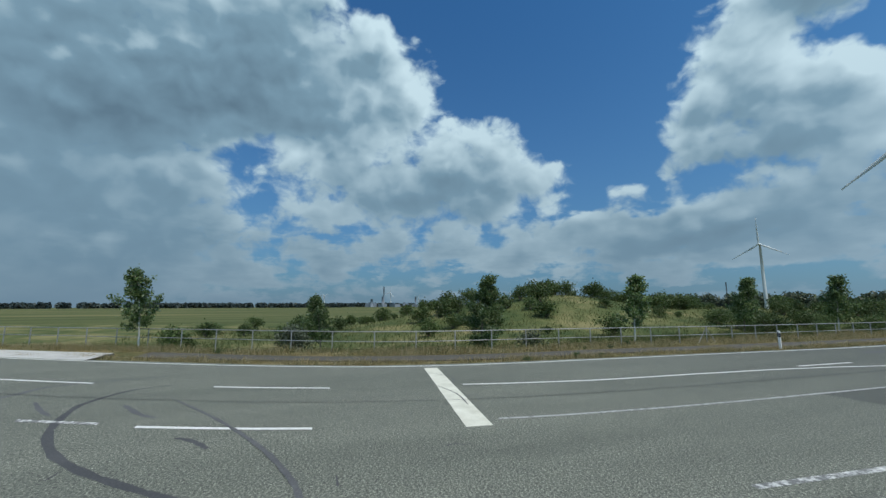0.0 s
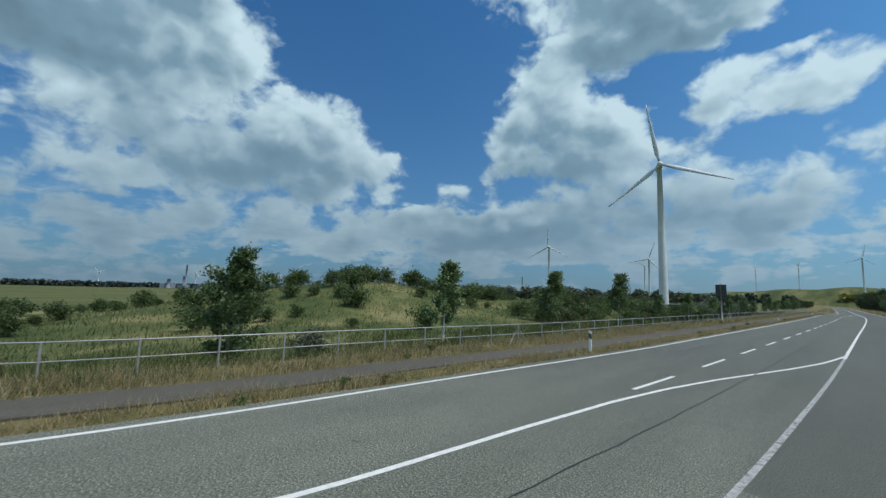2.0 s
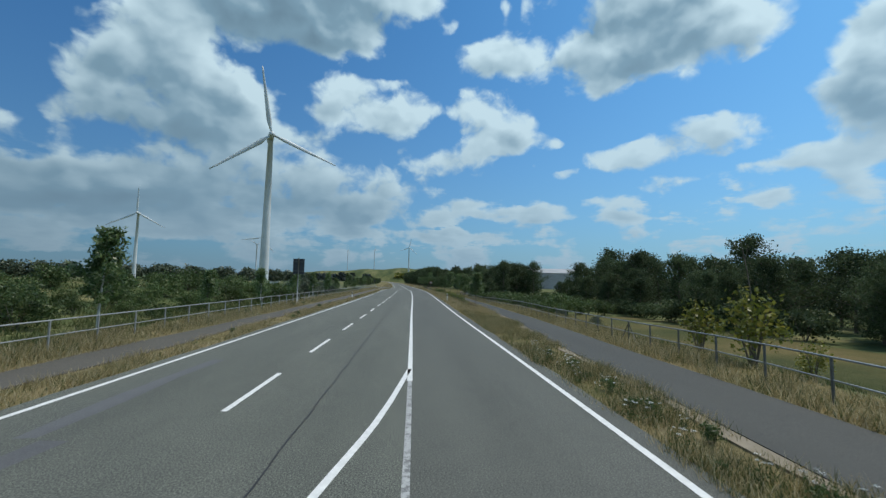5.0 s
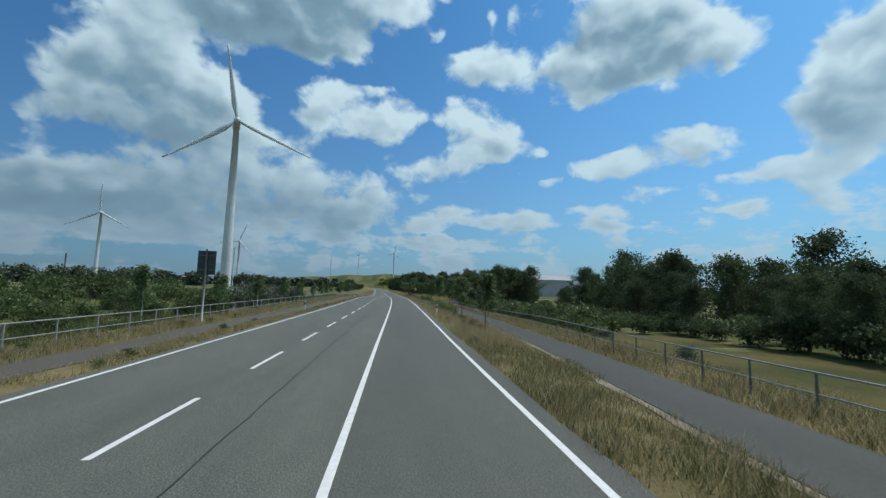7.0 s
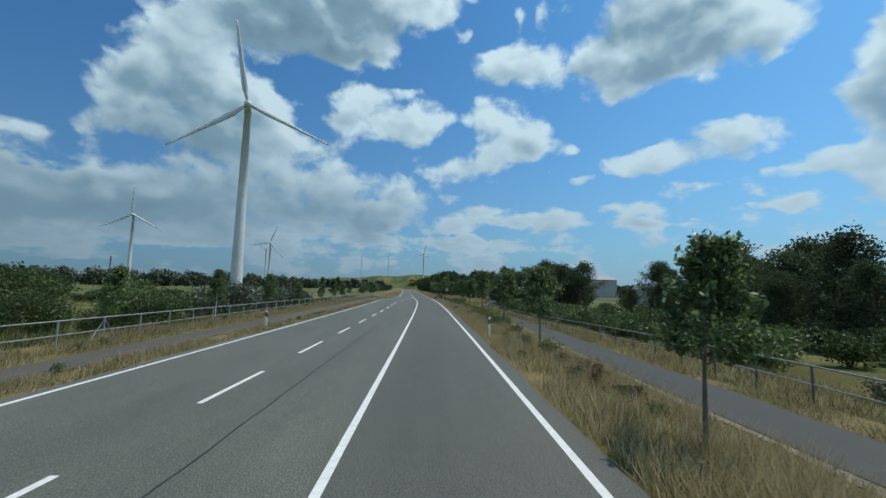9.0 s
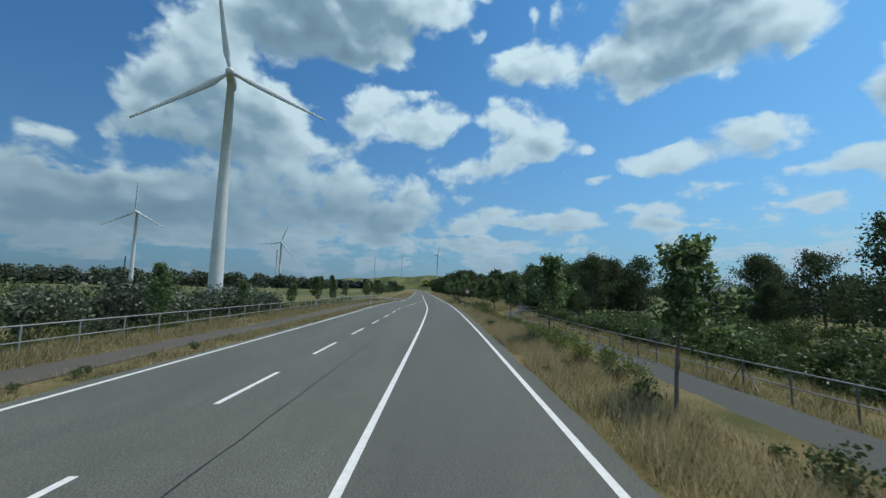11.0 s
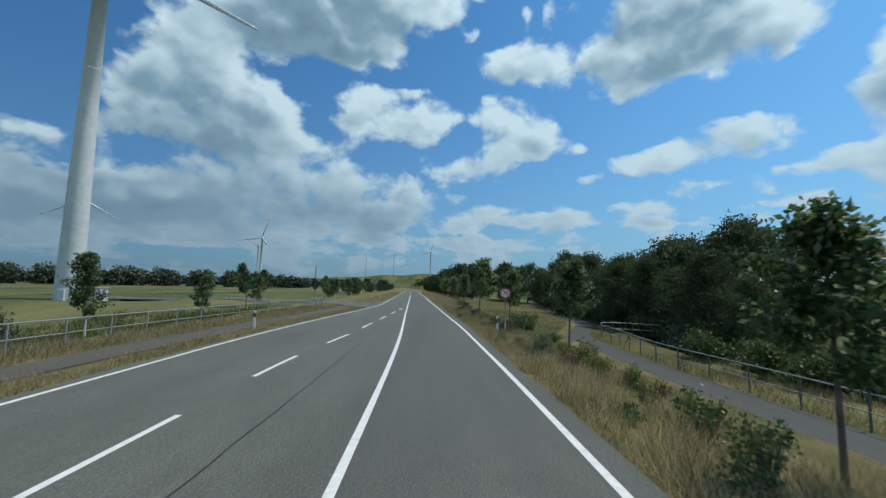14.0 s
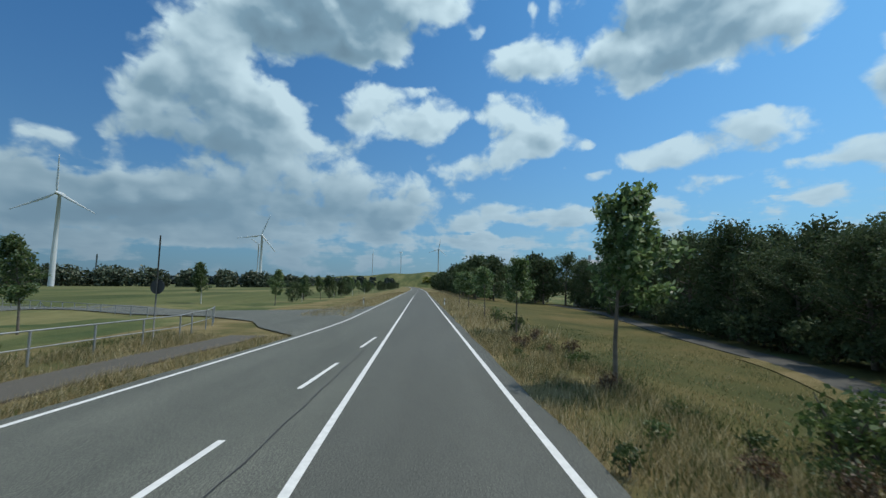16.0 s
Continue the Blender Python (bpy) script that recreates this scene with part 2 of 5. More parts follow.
    el_[0].position, el_[0].color = 0.0, (1.12, 1.88, 2.5, 1)
    el_[1].position, el_[1].color = 1.0, (6.5, 8.4, 9.2, 1)
    mid = el_.new(0.5)
    mid.color = (2.05, 3.4, 4.35, 1)
    L(bright, col.inputs[0])
    mix = nt.nodes.new("ShaderNodeMix")
    mix.data_type = "RGBA"
    L(m("MULTIPLY", mask, 0.97), mix.inputs[0])
    tint = nt.nodes.new("ShaderNodeMix")
    tint.data_type, tint.blend_type = "RGBA", "MULTIPLY"
    tint.inputs[0].default_value = 1.0
    L(sky.outputs[0], tint.inputs[6])
    tside = nt.nodes.new("ShaderNodeMix")
    tside.data_type = "RGBA"
    tfac = nt.nodes.new("ShaderNodeMapRange")
    tfac.inputs["From Min"].default_value, tfac.inputs["From Max"].default_value = -0.8, 0.7
    L(x, tfac.inputs["Value"])
    L(tfac.outputs[0], tside.inputs[0])
    tside.inputs[6].default_value, tside.inputs[7].default_value = SKY_AWAY, SKY_SUNWARD
    L(tside.outputs[2], tint.inputs[7])
    L(tint.outputs[2], mix.inputs[6])
    L(col.outputs[0], mix.inputs[7])
    # haze towards the horizon
    haze = m("MULTIPLY", m("POWER", 0.937, m("MAXIMUM", el, 0.0)), 0.95)
    east = nt.nodes.new("ShaderNodeMapRange")
    east.inputs["From Min"].default_value, east.inputs["From Max"].default_value = -0.7, 0.7
    L(x, east.inputs["Value"])
    hcol = nt.nodes.new("ShaderNodeMix")
    hcol.data_type = "RGBA"
    L(east.outputs[0], hcol.inputs[0])
    hcol.inputs[6].default_value, hcol.inputs[7].default_value = (1.35, 2.2, 3.0, 1), (2.6, 4.1, 5.5, 1)
    hz = nt.nodes.new("ShaderNodeMix")
    hz.data_type = "RGBA"
    L(haze, hz.inputs[0])
    L(mix.outputs[2], hz.inputs[6])
    L(hcol.outputs[2], hz.inputs[7])
    L(hz.outputs[2], bg.inputs[0])


PUFF, RAG = 1.75, 1.7      # how strongly clouds billow and fray
SKY_AWAY, SKY_SUNWARD = (0.235, 0.71, 1.10, 1), (0.44, 1.10, 1.48, 1)
make_world()
sun = new("sun", bpy.data.lights.new("sun", "SUN"))
sun.data.energy, sun.data.angle, sun.data.color = SUN_STRENGTH, radians(0.53), (1.0, 0.94, 0.84)
sun.matrix_world = look((math.sin(radians(SUN_AZ)) * math.cos(radians(SUN_ELEV)) * 100, math.cos(radians(SUN_AZ)) * math.cos(radians(SUN_ELEV)) * 100,
                         math.sin(radians(SUN_ELEV)) * 100), (0, 0, 0))


# ---------------------------------------------------------------- materials
def material(name, rough=0.8, metal=0.0):
    mt = bpy.data.materials.new(name)
    mt.use_nodes = True
    b = mt.node_tree.nodes["Principled BSDF"]
    b.inputs["Roughness"].default_value, b.inputs["Metallic"].default_value = rough, metal
    return mt, mt.node_tree, b


def noise_node(nt, scale, detail=4.0, rough=0.55, stretch=None, kind="Object"):
    tc = nt.nodes.new("ShaderNodeTexCoord")
    src = tc.outputs[kind]
    if stretch:
        mp = nt.nodes.new("ShaderNodeMapping")
        mp.inputs["Scale"].default_value = stretch
        nt.links.new(src, mp.inputs[0])
        src = mp.outputs[0]
    n = nt.nodes.new("ShaderNodeTexNoise")
    n.inputs["Scale"].default_value, n.inputs["Detail"].default_value, n.inputs["Roughness"].default_value = scale, detail, rough
    nt.links.new(src, n.inputs["Vector"])
    return n.outputs["Fac"]


def ramp_node(nt, fac, stops):
    r = nt.nodes.new("ShaderNodeValToRGB")
    e = r.color_ramp.elements
    e[0].position, e[0].color = stops[0][0], (*stops[0][1], 1)
    e[1].position, e[1].color = stops[-1][0], (*stops[-1][1], 1)
    for p, c in stops[1:-1]:
        e.new(p).color = (*c, 1)
    nt.links.new(fac, r.inputs[0])
    return r.outputs[0]


def mixed(nt, fac, a, b, blend="MIX"):
    n = nt.nodes.new("ShaderNodeMix")
    n.data_type, n.blend_type = "RGBA", blend
    for sock, v in ((n.inputs[0], fac), (n.inputs[6], a), (n.inputs[7], b)):
        if isinstance(v, (int, float)):
            sock.default_value = v
        elif isinstance(v, tuple):
            sock.default_value = (*v, 1)
        else:
            nt.links.new(v, sock)
    return n.outputs[2]


def bump(nt, bsdf, fac, strength, dist):
    n = nt.nodes.new("ShaderNodeBump")
    n.inputs["Strength"].default_value, n.inputs["Distance"].default_value = strength, dist
    nt.links.new(fac, n.inputs["Height"])
    nt.links.new(n.outputs[0], bsdf.inputs["Normal"])


def grained(name, lo, hi, scale, rough=0.8, metal=0.0, fine=None, bumps=0.15, dist=0.002):
    """A surface whose colour wanders between two tones at two scales."""
    mt, nt, b = material(name, rough, metal)
    c = ramp_node(nt, noise_node(nt, scale), [(0.3, lo), (0.7, hi)])
    f = noise_node(nt, fine or scale * 14, 3)
    c = mixed(nt, 0.35, c, ramp_node(nt, f, [(0.3, (0.35, 0.35, 0.35)), (0.7, (0.65, 0.65, 0.65))]), "OVERLAY")
    nt.links.new(c, b.inputs["Base Color"])
    bump(nt, b, f, bumps, dist)
    return mt


def asphalt_material(name, lo, hi, speck=0.6, worn=0.0):
    """Stone chips in tar; worn: how much paler the junction's old surface is."""
    mt, nt, b = material(name, 0.82)
    c = ramp_node(nt, noise_node(nt, 0.35, 5, 0.6, (1.6, 0.18, 1)), [(0.3, lo), (0.7, hi)])
    g = noise_node(nt, 48.0, 3, 0.7)
    stone = ramp_node(nt, g, [(0.36, (0.05, 0.05, 0.05)), (0.5, (0.42, 0.42, 0.42)), (0.62, (0.98, 0.98, 0.95))])
    c = mixed(nt, speck, c, stone, "OVERLAY")
    chips = ramp_node(nt, noise_node(nt, 27.0, 4, 0.8), [(0.38, (0.12, 0.12, 0.12)), (0.5, (0.45, 0.45, 0.45)), (0.62, (0.95, 0.95, 0.94))])
    c = mixed(nt, speck * 0.4, c, chips, "OVERLAY")
    patch = ramp_node(nt, noise_node(nt, 2.3, 4), [(0.42, (0.5, 0.5, 0.5)), (0.75, (0.40, 0.40, 0.41))])
    c = mixed(nt, 0.5, c, patch, "OVERLAY")
    if worn:
        c = mixed(nt, 0.45, c, ramp_node(nt, noise_node(nt, 0.9, 5, 0.65, (1.0, 0.25, 1)), [(0.35, (0.40, 0.40, 0.40)), (0.65, (0.58, 0.58, 0.575))]), "OVERLAY")
        co, sp = nt.nodes.new("ShaderNodeTexCoord"), nt.nodes.new("ShaderNodeSeparateXYZ")
        nt.links.new(co.outputs["Object"], sp.inputs[0])
        mr = nt.nodes.new("ShaderNodeMapRange")
        mr.interpolation_type = "SMOOTHSTEP"
        mr.inputs["From Min"].default_value, mr.inputs["From Max"].default_value = 17.0, -1.0
        nt.links.new(sp.outputs[1], mr.inputs[0])
        c = mixed(nt, mr.outputs[0], c, mixed(nt, 0.6, c, chips, "OVERLAY"))
        c = mixed(nt, mr.outputs[0], c, (worn, worn, worn * 0.98), "MULTIPLY")
    nt.links.new(c, b.inputs["Base Color"])
    bump(nt, b, g, 0.45, 0.005)
    return mt


def paint_material(name, wear, white=0.76):
    mt, nt, b = material(name, 0.6)
    n = noise_node(nt, 7.0, 8, 0.7)
    c = ramp_node(nt, n, [(wear - 0.10, (0.12, 0.12, 0.115)), (wear, (white * 0.68, white * 0.68, white * 0.65)), (0.75, (white, white, white * 0.96))])
    nt.links.new(c, b.inputs["Base Color"])
    bump(nt, b, noise_node(nt, 60, 3), 0.2, 0.003)
    return mt


def ground_material(name, straw, olive, green, scale=0.09, along=1.0):
    mt, nt, b = material(name, 0.95)
    big = noise_node(nt, scale, 5, 0.6, (1, along, 1))
    fine = noise_node(nt, scale * 30, 6, 0.7)
    c = ramp_node(nt, big, [(0.34, green), (0.5, olive), (0.64, straw)])
    c = mixed(nt, 0.45, c, ramp_node(nt, fine, [(0.3, (0.3, 0.3, 0.28)), (0.7, (0.68, 0.68, 0.64))]), "OVERLAY")
    nt.links.new(c, b.inputs["Base Color"])
    b.inputs["Specular IOR Level"].default_value = 0.1
    bump(nt, b, fine, 0.7, 0.12)
    return mt


def leaf_material(name, tones, through=0.35, gloss=0.45):
    """Leaves and blades: each its own tone, some light passing through."""
    mt, nt, b = material(name, gloss)
    geo = nt.nodes.new("ShaderNodeNewGeometry")
    obj = nt.nodes.new("ShaderNodeObjectInfo")
    c = ramp_node(nt, geo.outputs["Random Per Island"], tones)
    hsv = nt.nodes.new("ShaderNodeHueSaturation")
    mr = nt.nodes.new("ShaderNodeMapRange")
    mr.inputs["To Min"].default_value, mr.inputs["To Max"].default_value = 0.75, 1.25
    nt.links.new(obj.outputs["Random"], mr.inputs[0])
    nt.links.new(mr.outputs[0], hsv.inputs["Value"])
    nt.links.new(c, hsv.inputs["Color"])
    nt.links.new(hsv.outputs[0], b.inputs["Base Color"])
    b.inputs["Specular IOR Level"].default_value = 0.25
    tr = nt.nodes.new("ShaderNodeBsdfTranslucent")
    nt.links.new(hsv.outputs[0], tr.inputs[0])
    mx = nt.nodes.new("ShaderNodeMixShader")
    mx.inputs[0].default_value = through
    nt.links.new(b.outputs[0], mx.inputs[1])
    nt.links.new(tr.outputs[0], mx.inputs[2])
    nt.links.new(mx.outputs[0], nt.nodes["Material Output"].inputs[0])
    return mt


M_ASPHALT = asphalt_material("road_asphalt", (0.080, 0.085, 0.070), (0.110, 0.115, 0.095), 0.85, 1.4)
M_ASPHALT_NEW = asphalt_material("newer_road_asphalt", (0.068, 0.071, 0.060), (0.092, 0.096, 0.081), 0.62)
M_PATH = asphalt_material("path_asphalt", (0.034, 0.034, 0.028), (0.049, 0.049, 0.041), 0.45)
M_FOOTPATH = asphalt_material("brownish_path_asphalt", (0.066, 0.058, 0.043), (0.094, 0.083, 0.064), 0.45)
M_PAINT = paint_material("road_paint", 0.30)
M_PAINT_GONE = paint_material("flaked_road_paint", 0.56)
M_PAINT_CREAM = grained("cream_road_paint", (0.52, 0.51, 0.42), (0.68, 0.67, 0.57), 2.5, 0.7)
M_PAINT_WORN = paint_material("worn_road_paint", 0.50, 0.46)
M_TAR = grained("joint_tar", (0.014, 0.014, 0.015), (0.028, 0.028, 0.029), 3.0, 0.6)
M_RUBBER = asphalt_material("tyre_marked_asphalt", (0.040, 0.041, 0.043), (0.072, 0.073, 0.075), 0.3)
# faint rubber and tar; also colours one painted tree shadow
M_RUBBER_AND_SHADOW = asphalt_material("faint_tyre_mark_and_tree_shadow", (0.075, 0.076, 0.078), (0.105, 0.106, 0.108), 0.3)
# dark tone standing for a tree's shadow on the asphalt
M_TREE_SHADOW = asphalt_material("tree_shadow_asphalt", (0.085, 0.087, 0.09), (0.115, 0.117, 0.12), 0.25)
M_CONCRETE = grained("pale_concrete", (0.36, 0.35, 0.33), (0.50, 0.49, 0.46), 1.5, 0.9)
M_SAND = grained("dry_sand_edge", (0.17, 0.14, 0.095), (0.25, 0.21, 0.15), 2.0, 0.95)
M_GROUND = ground_material("rough_grassland", (0.195, 0.178, 0.086), (0.092, 0.106, 0.042), (0.045, 0.07, 0.027), 0.13)
M_MEADOW = ground_material("mown_field", (0.16, 0.15, 0.068), (0.085, 0.098, 0.039), (0.046, 0.064, 0.025), 0.045, 0.12)
M_SLOPE = ground_material("mown_slope", (0.125, 0.10, 0.042), (0.085, 0.08, 0.03), (0.05, 0.058, 0.021), 0.12)
M_VERGE = ground_material("dry_verge", (0.225, 0.18, 0.095), (0.155, 0.13, 0.06), (0.085, 0.088, 0.035), 0.35)
M_STEEL = grained("galvanised_steel", (0.24, 0.25, 0.25), (0.36, 0.37, 0.37), 3.0, 0.55, 0.5, bumps=0.05)
M_DARKSTEEL = grained("weathered_steel", (0.10, 0.105, 0.10), (0.19, 0.19, 0.18), 4.0, 0.6, 0.5, bumps=0.05)
M_WHITE = grained("white_plastic", (0.72, 0.72, 0.70), (0.82, 0.82, 0.80), 6.0, 0.5, bumps=0.03)
M_BLACK = grained("black_plastic", (0.02, 0.02, 0.022), (0.04, 0.04, 0.04), 6.0, 0.5, bumps=0.03)
M_REFLECT = grained("grey_reflector", (0.35, 0.36, 0.38), (0.55, 0.56, 0.58), 30.0, 0.25, 0.3, bumps=0.03)
M_RED = grained("sign_red", (0.50, 0.02, 0.025), (0.58, 0.035, 0.04), 4.0, 0.4, bumps=0.02)
M_TOWER = grained("tower_paint", (0.48, 0.51, 0.51), (0.60, 0.63, 0.62), 0.12, 0.45, bumps=0.02)
M_BLADE = grained("blade_paint", (0.50, 0.53, 0.53), (0.62, 0.65, 0.65), 0.2, 0.4, bumps=0.02)
M_BARK = grained("grey_brown_bark", (0.09, 0.075, 0.058), (0.19, 0.165, 0.135), 6.0, 0.95, bumps=0.6, dist=0.01)
M_WHITEWASH = grained("whitewashed_bark", (0.42, 0.41, 0.37), (0.62, 0.61, 0.57), 6.0, 0.9, bumps=0.5, dist=0.008)
M_BOARD = grained("dark_sign_back", (0.028, 0.032, 0.035), (0.05, 0.055, 0.06), 3.0, 0.55, bumps=0.03)
M_ROOF = grained("grey_sheet_roof", (0.25, 0.26, 0.27), (0.34, 0.35, 0.36), 0.06, 0.7, bumps=0.05)
M_WALL = grained("pale_sheet_wall", (0.46, 0.47, 0.48), (0.58, 0.59, 0.60), 0.08, 0.7, bumps=0.05)
# distant works: air haze painted in as a pale blue-grey
M_HAZE = grained("hazed_far_industry", (0.17, 0.20, 0.235), (0.21, 0.245, 0.28), 0.02, 0.9)
M_YOUNG = leaf_material("young_tree_leaves", [(0.0, (0.052, 0.092, 0.035)), (0.5, (0.102, 0.158, 0.056)), (0.8, (0.18, 0.25, 0.10)), (1.0, (0.35, 0.41, 0.27))], 0.58, 0.35)
M_FRESH = leaf_material("fresh_shrub_leaves", [(0.0, (0.06, 0.09, 0.02)), (0.55, (0.145, 0.18, 0.042)), (1.0, (0.26, 0.27, 0.085))], 0.5)
M_YELLOWING = leaf_material("yellowing_leaves", [(0.0, (0.10, 0.12, 0.02)), (0.6, (0.17, 0.18, 0.035)), (1.0, (0.28, 0.25, 0.06))])
M_WOODLEAF = leaf_material("dark_wood_leaves", [(0.0, (0.044, 0.066, 0.030)), (0.6, (0.066, 0.096, 0.042)), (1.0, (0.098, 0.128, 0.060))], 0.32, 0.75)
M_SHRUB = leaf_material("shrub_leaves", [(0.0, (0.042, 0.07, 0.022)), (0.6, (0.075, 0.115, 0.037)), (1.0, (0.135, 0.17, 0.065))], 0.35)
M_SILVER = leaf_material("silvery_leaves", [(0.0, (0.06, 0.08, 0.048)), (0.7, (0.105, 0.13, 0.083)), (1.0, (0.20, 0.225, 0.165))], 0.25)
M_RUSTY = leaf_material("dry_brown_leaves", [(0.0, (0.065, 0.035, 0.02)), (0.6, (0.11, 0.065, 0.035)), (1.0, (0.17, 0.11, 0.06))], 0.2)
M_STRAW = leaf_material("dry_grass", [(0.0, (0.17, 0.14, 0.055)), (0.3, (0.33, 0.265, 0.125)), (0.7, (0.49, 0.40, 0.22)), (1.0, (0.64, 0.56, 0.37))], 0.5, 0.7)
M_GREENGRASS = leaf_material("green_grass", [(0.0, (0.042, 0.072, 0.019)), (0.55, (0.078, 0.106, 0.032)), (0.85, (0.145, 0.145, 0.055)), (1.0, (0.26, 0.22, 0.105))], 0.3, 0.7)
M_FLOWER = leaf_material("white_umbels", [(0.0, (0.6, 0.6, 0.55)), (1.0, (0.8, 0.8, 0.76))], 0.2)
M_LITTER = grained("white_paper", (0.62, 0.62, 0.6), (0.75, 0.75, 0.74), 9.0, 0.8)


# ---------------------------------------------------------------- helpers
def mesh_of(name, verts, faces):
    me = bpy.data.meshes.new(name)
    me.from_pydata([tuple(map(float, v)) for v in verts], [], [tuple(map(int, f)) for f in faces])
    me.update()
    return me


def quads_mesh(name, v, k):
    """A mesh of separate faces with k corners each, from an array (n, k, 3)."""
    n = len(v)
    me = bpy.data.meshes.new(name)
    me.vertices.add(n * k)
    me.vertices.foreach_set("co", np.ascontiguousarray(v, dtype=np.float32).ravel())
    me.loops.add(n * k)
    me.loops.foreach_set("vertex_index", np.arange(n * k, dtype=np.int32))
    me.polygons.add(n)
    me.polygons.foreach_set("loop_start", np.arange(0, n * k, k, dtype=np.int32))
    me.update()
    me.validate()
    return me


def put(name, me, mat, parent=None, label=""):
    ob = new(name, me)
    if mat and not me.materials:
        me.materials.append(mat)
    if parent:
        ob.parent = parent
    if label:
        ob["label"] = label
    return ob


def part(name, bm, mat, parent=None, label="", smooth=False):
    me = bpy.data.meshes.new(name)
    bm.to_mesh(me)
    bm.free()
    if smooth:
        for p in me.polygons:
            p.use_smooth = True
    return put(name, me, mat, parent, label)


def thing(name, label, category, at=(0, 0, 0), group="", kind=""):
    ob = new(name)
    ob.location = at
    ob.empty_display_size = 0.2
    return tagged(ob, label, category, group, kind)


def add_tube(bm, points, radii, sides=8, caps=True):
    """A round tube through the points."""
    pts = [Vector(p) for p in points]
    if isinstance(radii, (int, float)):
        radii = [radii] * len(pts)
    rings = []
    for i, p in enumerate(pts):
        d = (pts[min(i + 1, len(pts) - 1)] - pts[max(i - 1, 0)]).normalized()
        a = d.cross(Vector((0, 0, 1)) if abs(d.z) < 0.9 else Vector((1, 0, 0))).normalized()
        b = d.cross(a)
        rings.append([bm.verts.new(p + (a * math.cos(s) + b * math.sin(s)) * radii[i]) for s in [2 * math.pi * k / sides for k in range(sides)]])
    for r0, r1 in zip(rings, rings[1:]):
        for k in range(sides):
            f = bm.faces.new((r0[k], r0[(k + 1) % sides], r1[(k + 1) % sides], r1[k]))
            f.smooth = True
    if caps:
        bm.faces.new(rings[0])
        bm.faces.new(rings[-1][::-1])
    return rings


def add_box(bm, cx, cy, cz, sx, sy, sz, turn=0.0, bevel=0.0):
    g = bmesh.ops.create_cube(bm, size=1.0)
    mtx = Matrix.Translation((cx, cy, cz)) @ Matrix.Rotation(turn, 4, "Z") @ Matrix.Diagonal((sx, sy, sz, 1))
    bmesh.ops.transform(bm, matrix=mtx, verts=g["verts"])
    if bevel:
        es = list({e for v in g["verts"] for e in v.link_edges})
        bmesh.ops.bevel(bm, geom=es, offset=bevel, segments=1, affect="EDGES")


# ---------------------------------------------------------------- road line and ground height
# x of the line between the first and second lane, along y
KNOT_Y = np.array([-60, -40, -25, -16.5, -13, -9.65, -6.6, -3, 0, 5, 10, 30, 50, 70, 90, 110, 130, 150, 180, 220, 300, 460, 900.0])
KNOT_X = np.array([-35, -21.5, -11.8, -6.6, -4.6, -2.9, -1.65, -0.75, -0.42, -0.2, -0.1, 0, 0, -0.08, -0.29, -0.81, -2.0, -3.21, -5.02, -7.44, -12.3, -25, -75.0])
KNOT_M = np.gradient(KNOT_X, KNOT_Y)


def axis_x(y):
    y = np.clip(np.asarray(y, float), KNOT_Y[0], KNOT_Y[-1] - 1e-6)
    i = np.clip(np.searchsorted(KNOT_Y, y, side="right") - 1, 0, len(KNOT_Y) - 2)
    h = KNOT_Y[i + 1] - KNOT_Y[i]
    s = (y - KNOT_Y[i]) / h
    return ((2 * s**3 - 3 * s**2 + 1) * KNOT_X[i] + (s**3 - 2 * s**2 + s) * h * KNOT_M[i]
            + (-2 * s**3 + 3 * s**2) * KNOT_X[i + 1] + (s**3 - s**2) * h * KNOT_M[i + 1])


def across(y, u):
    """x at the distance u to the right of the lane line, along y."""
    y = np.asarray(y, float)
    m = (axis_x(y + 0.5) - axis_x(y - 0.5))
    return axis_x(y) + u * np.sqrt(1 + m * m)


def smooth(a, b, v):
    s = np.clip((np.asarray(v, float) - a) / (b - a), 0, 1)
    return s * s * (3 - 2 * s)


U_LEFT, U_MID, U_RIGHT = -3.46, 3.19, 6.46


def mid_line(y):
    return U_MID + 0.15 * (1 - smooth(16, 48, y))


def right_line(y):
    """The right edge line: the outer lane is wider near the junction."""
    return U_RIGHT + 0.32 * (1 - smooth(16, 48, y)) + 0.12 * smooth(110, 122, y)



def left_line(y):
    """The left edge line: the road loses its middle lane after the second junction's taper."""
    return U_LEFT - 0.42 * (1 - smooth(4, 22, y)) + 3.35 * smooth(108, 150, y)


def path_z(y):
    return -0.5 * smooth(18, 48, y) - 0.75 * smooth(48, 100, y)


def path_u(y):
    """Near edge of the lower path on the right."""
    return (8.5 + 0.55 * smooth(15, 25, y) + 2.2 * smooth(22, 50, y) + 2.6 * smooth(50, 100, y) + 1.2 * smooth(110, 126, y)
            + 6.5 * smooth(123, 142, y) + 9.0 * smooth(135, 190, y))


def path_w(y):
    return 2.45 - 0.4 * smooth(30, 55, y) - 0.2 * smooth(60, 100, y)


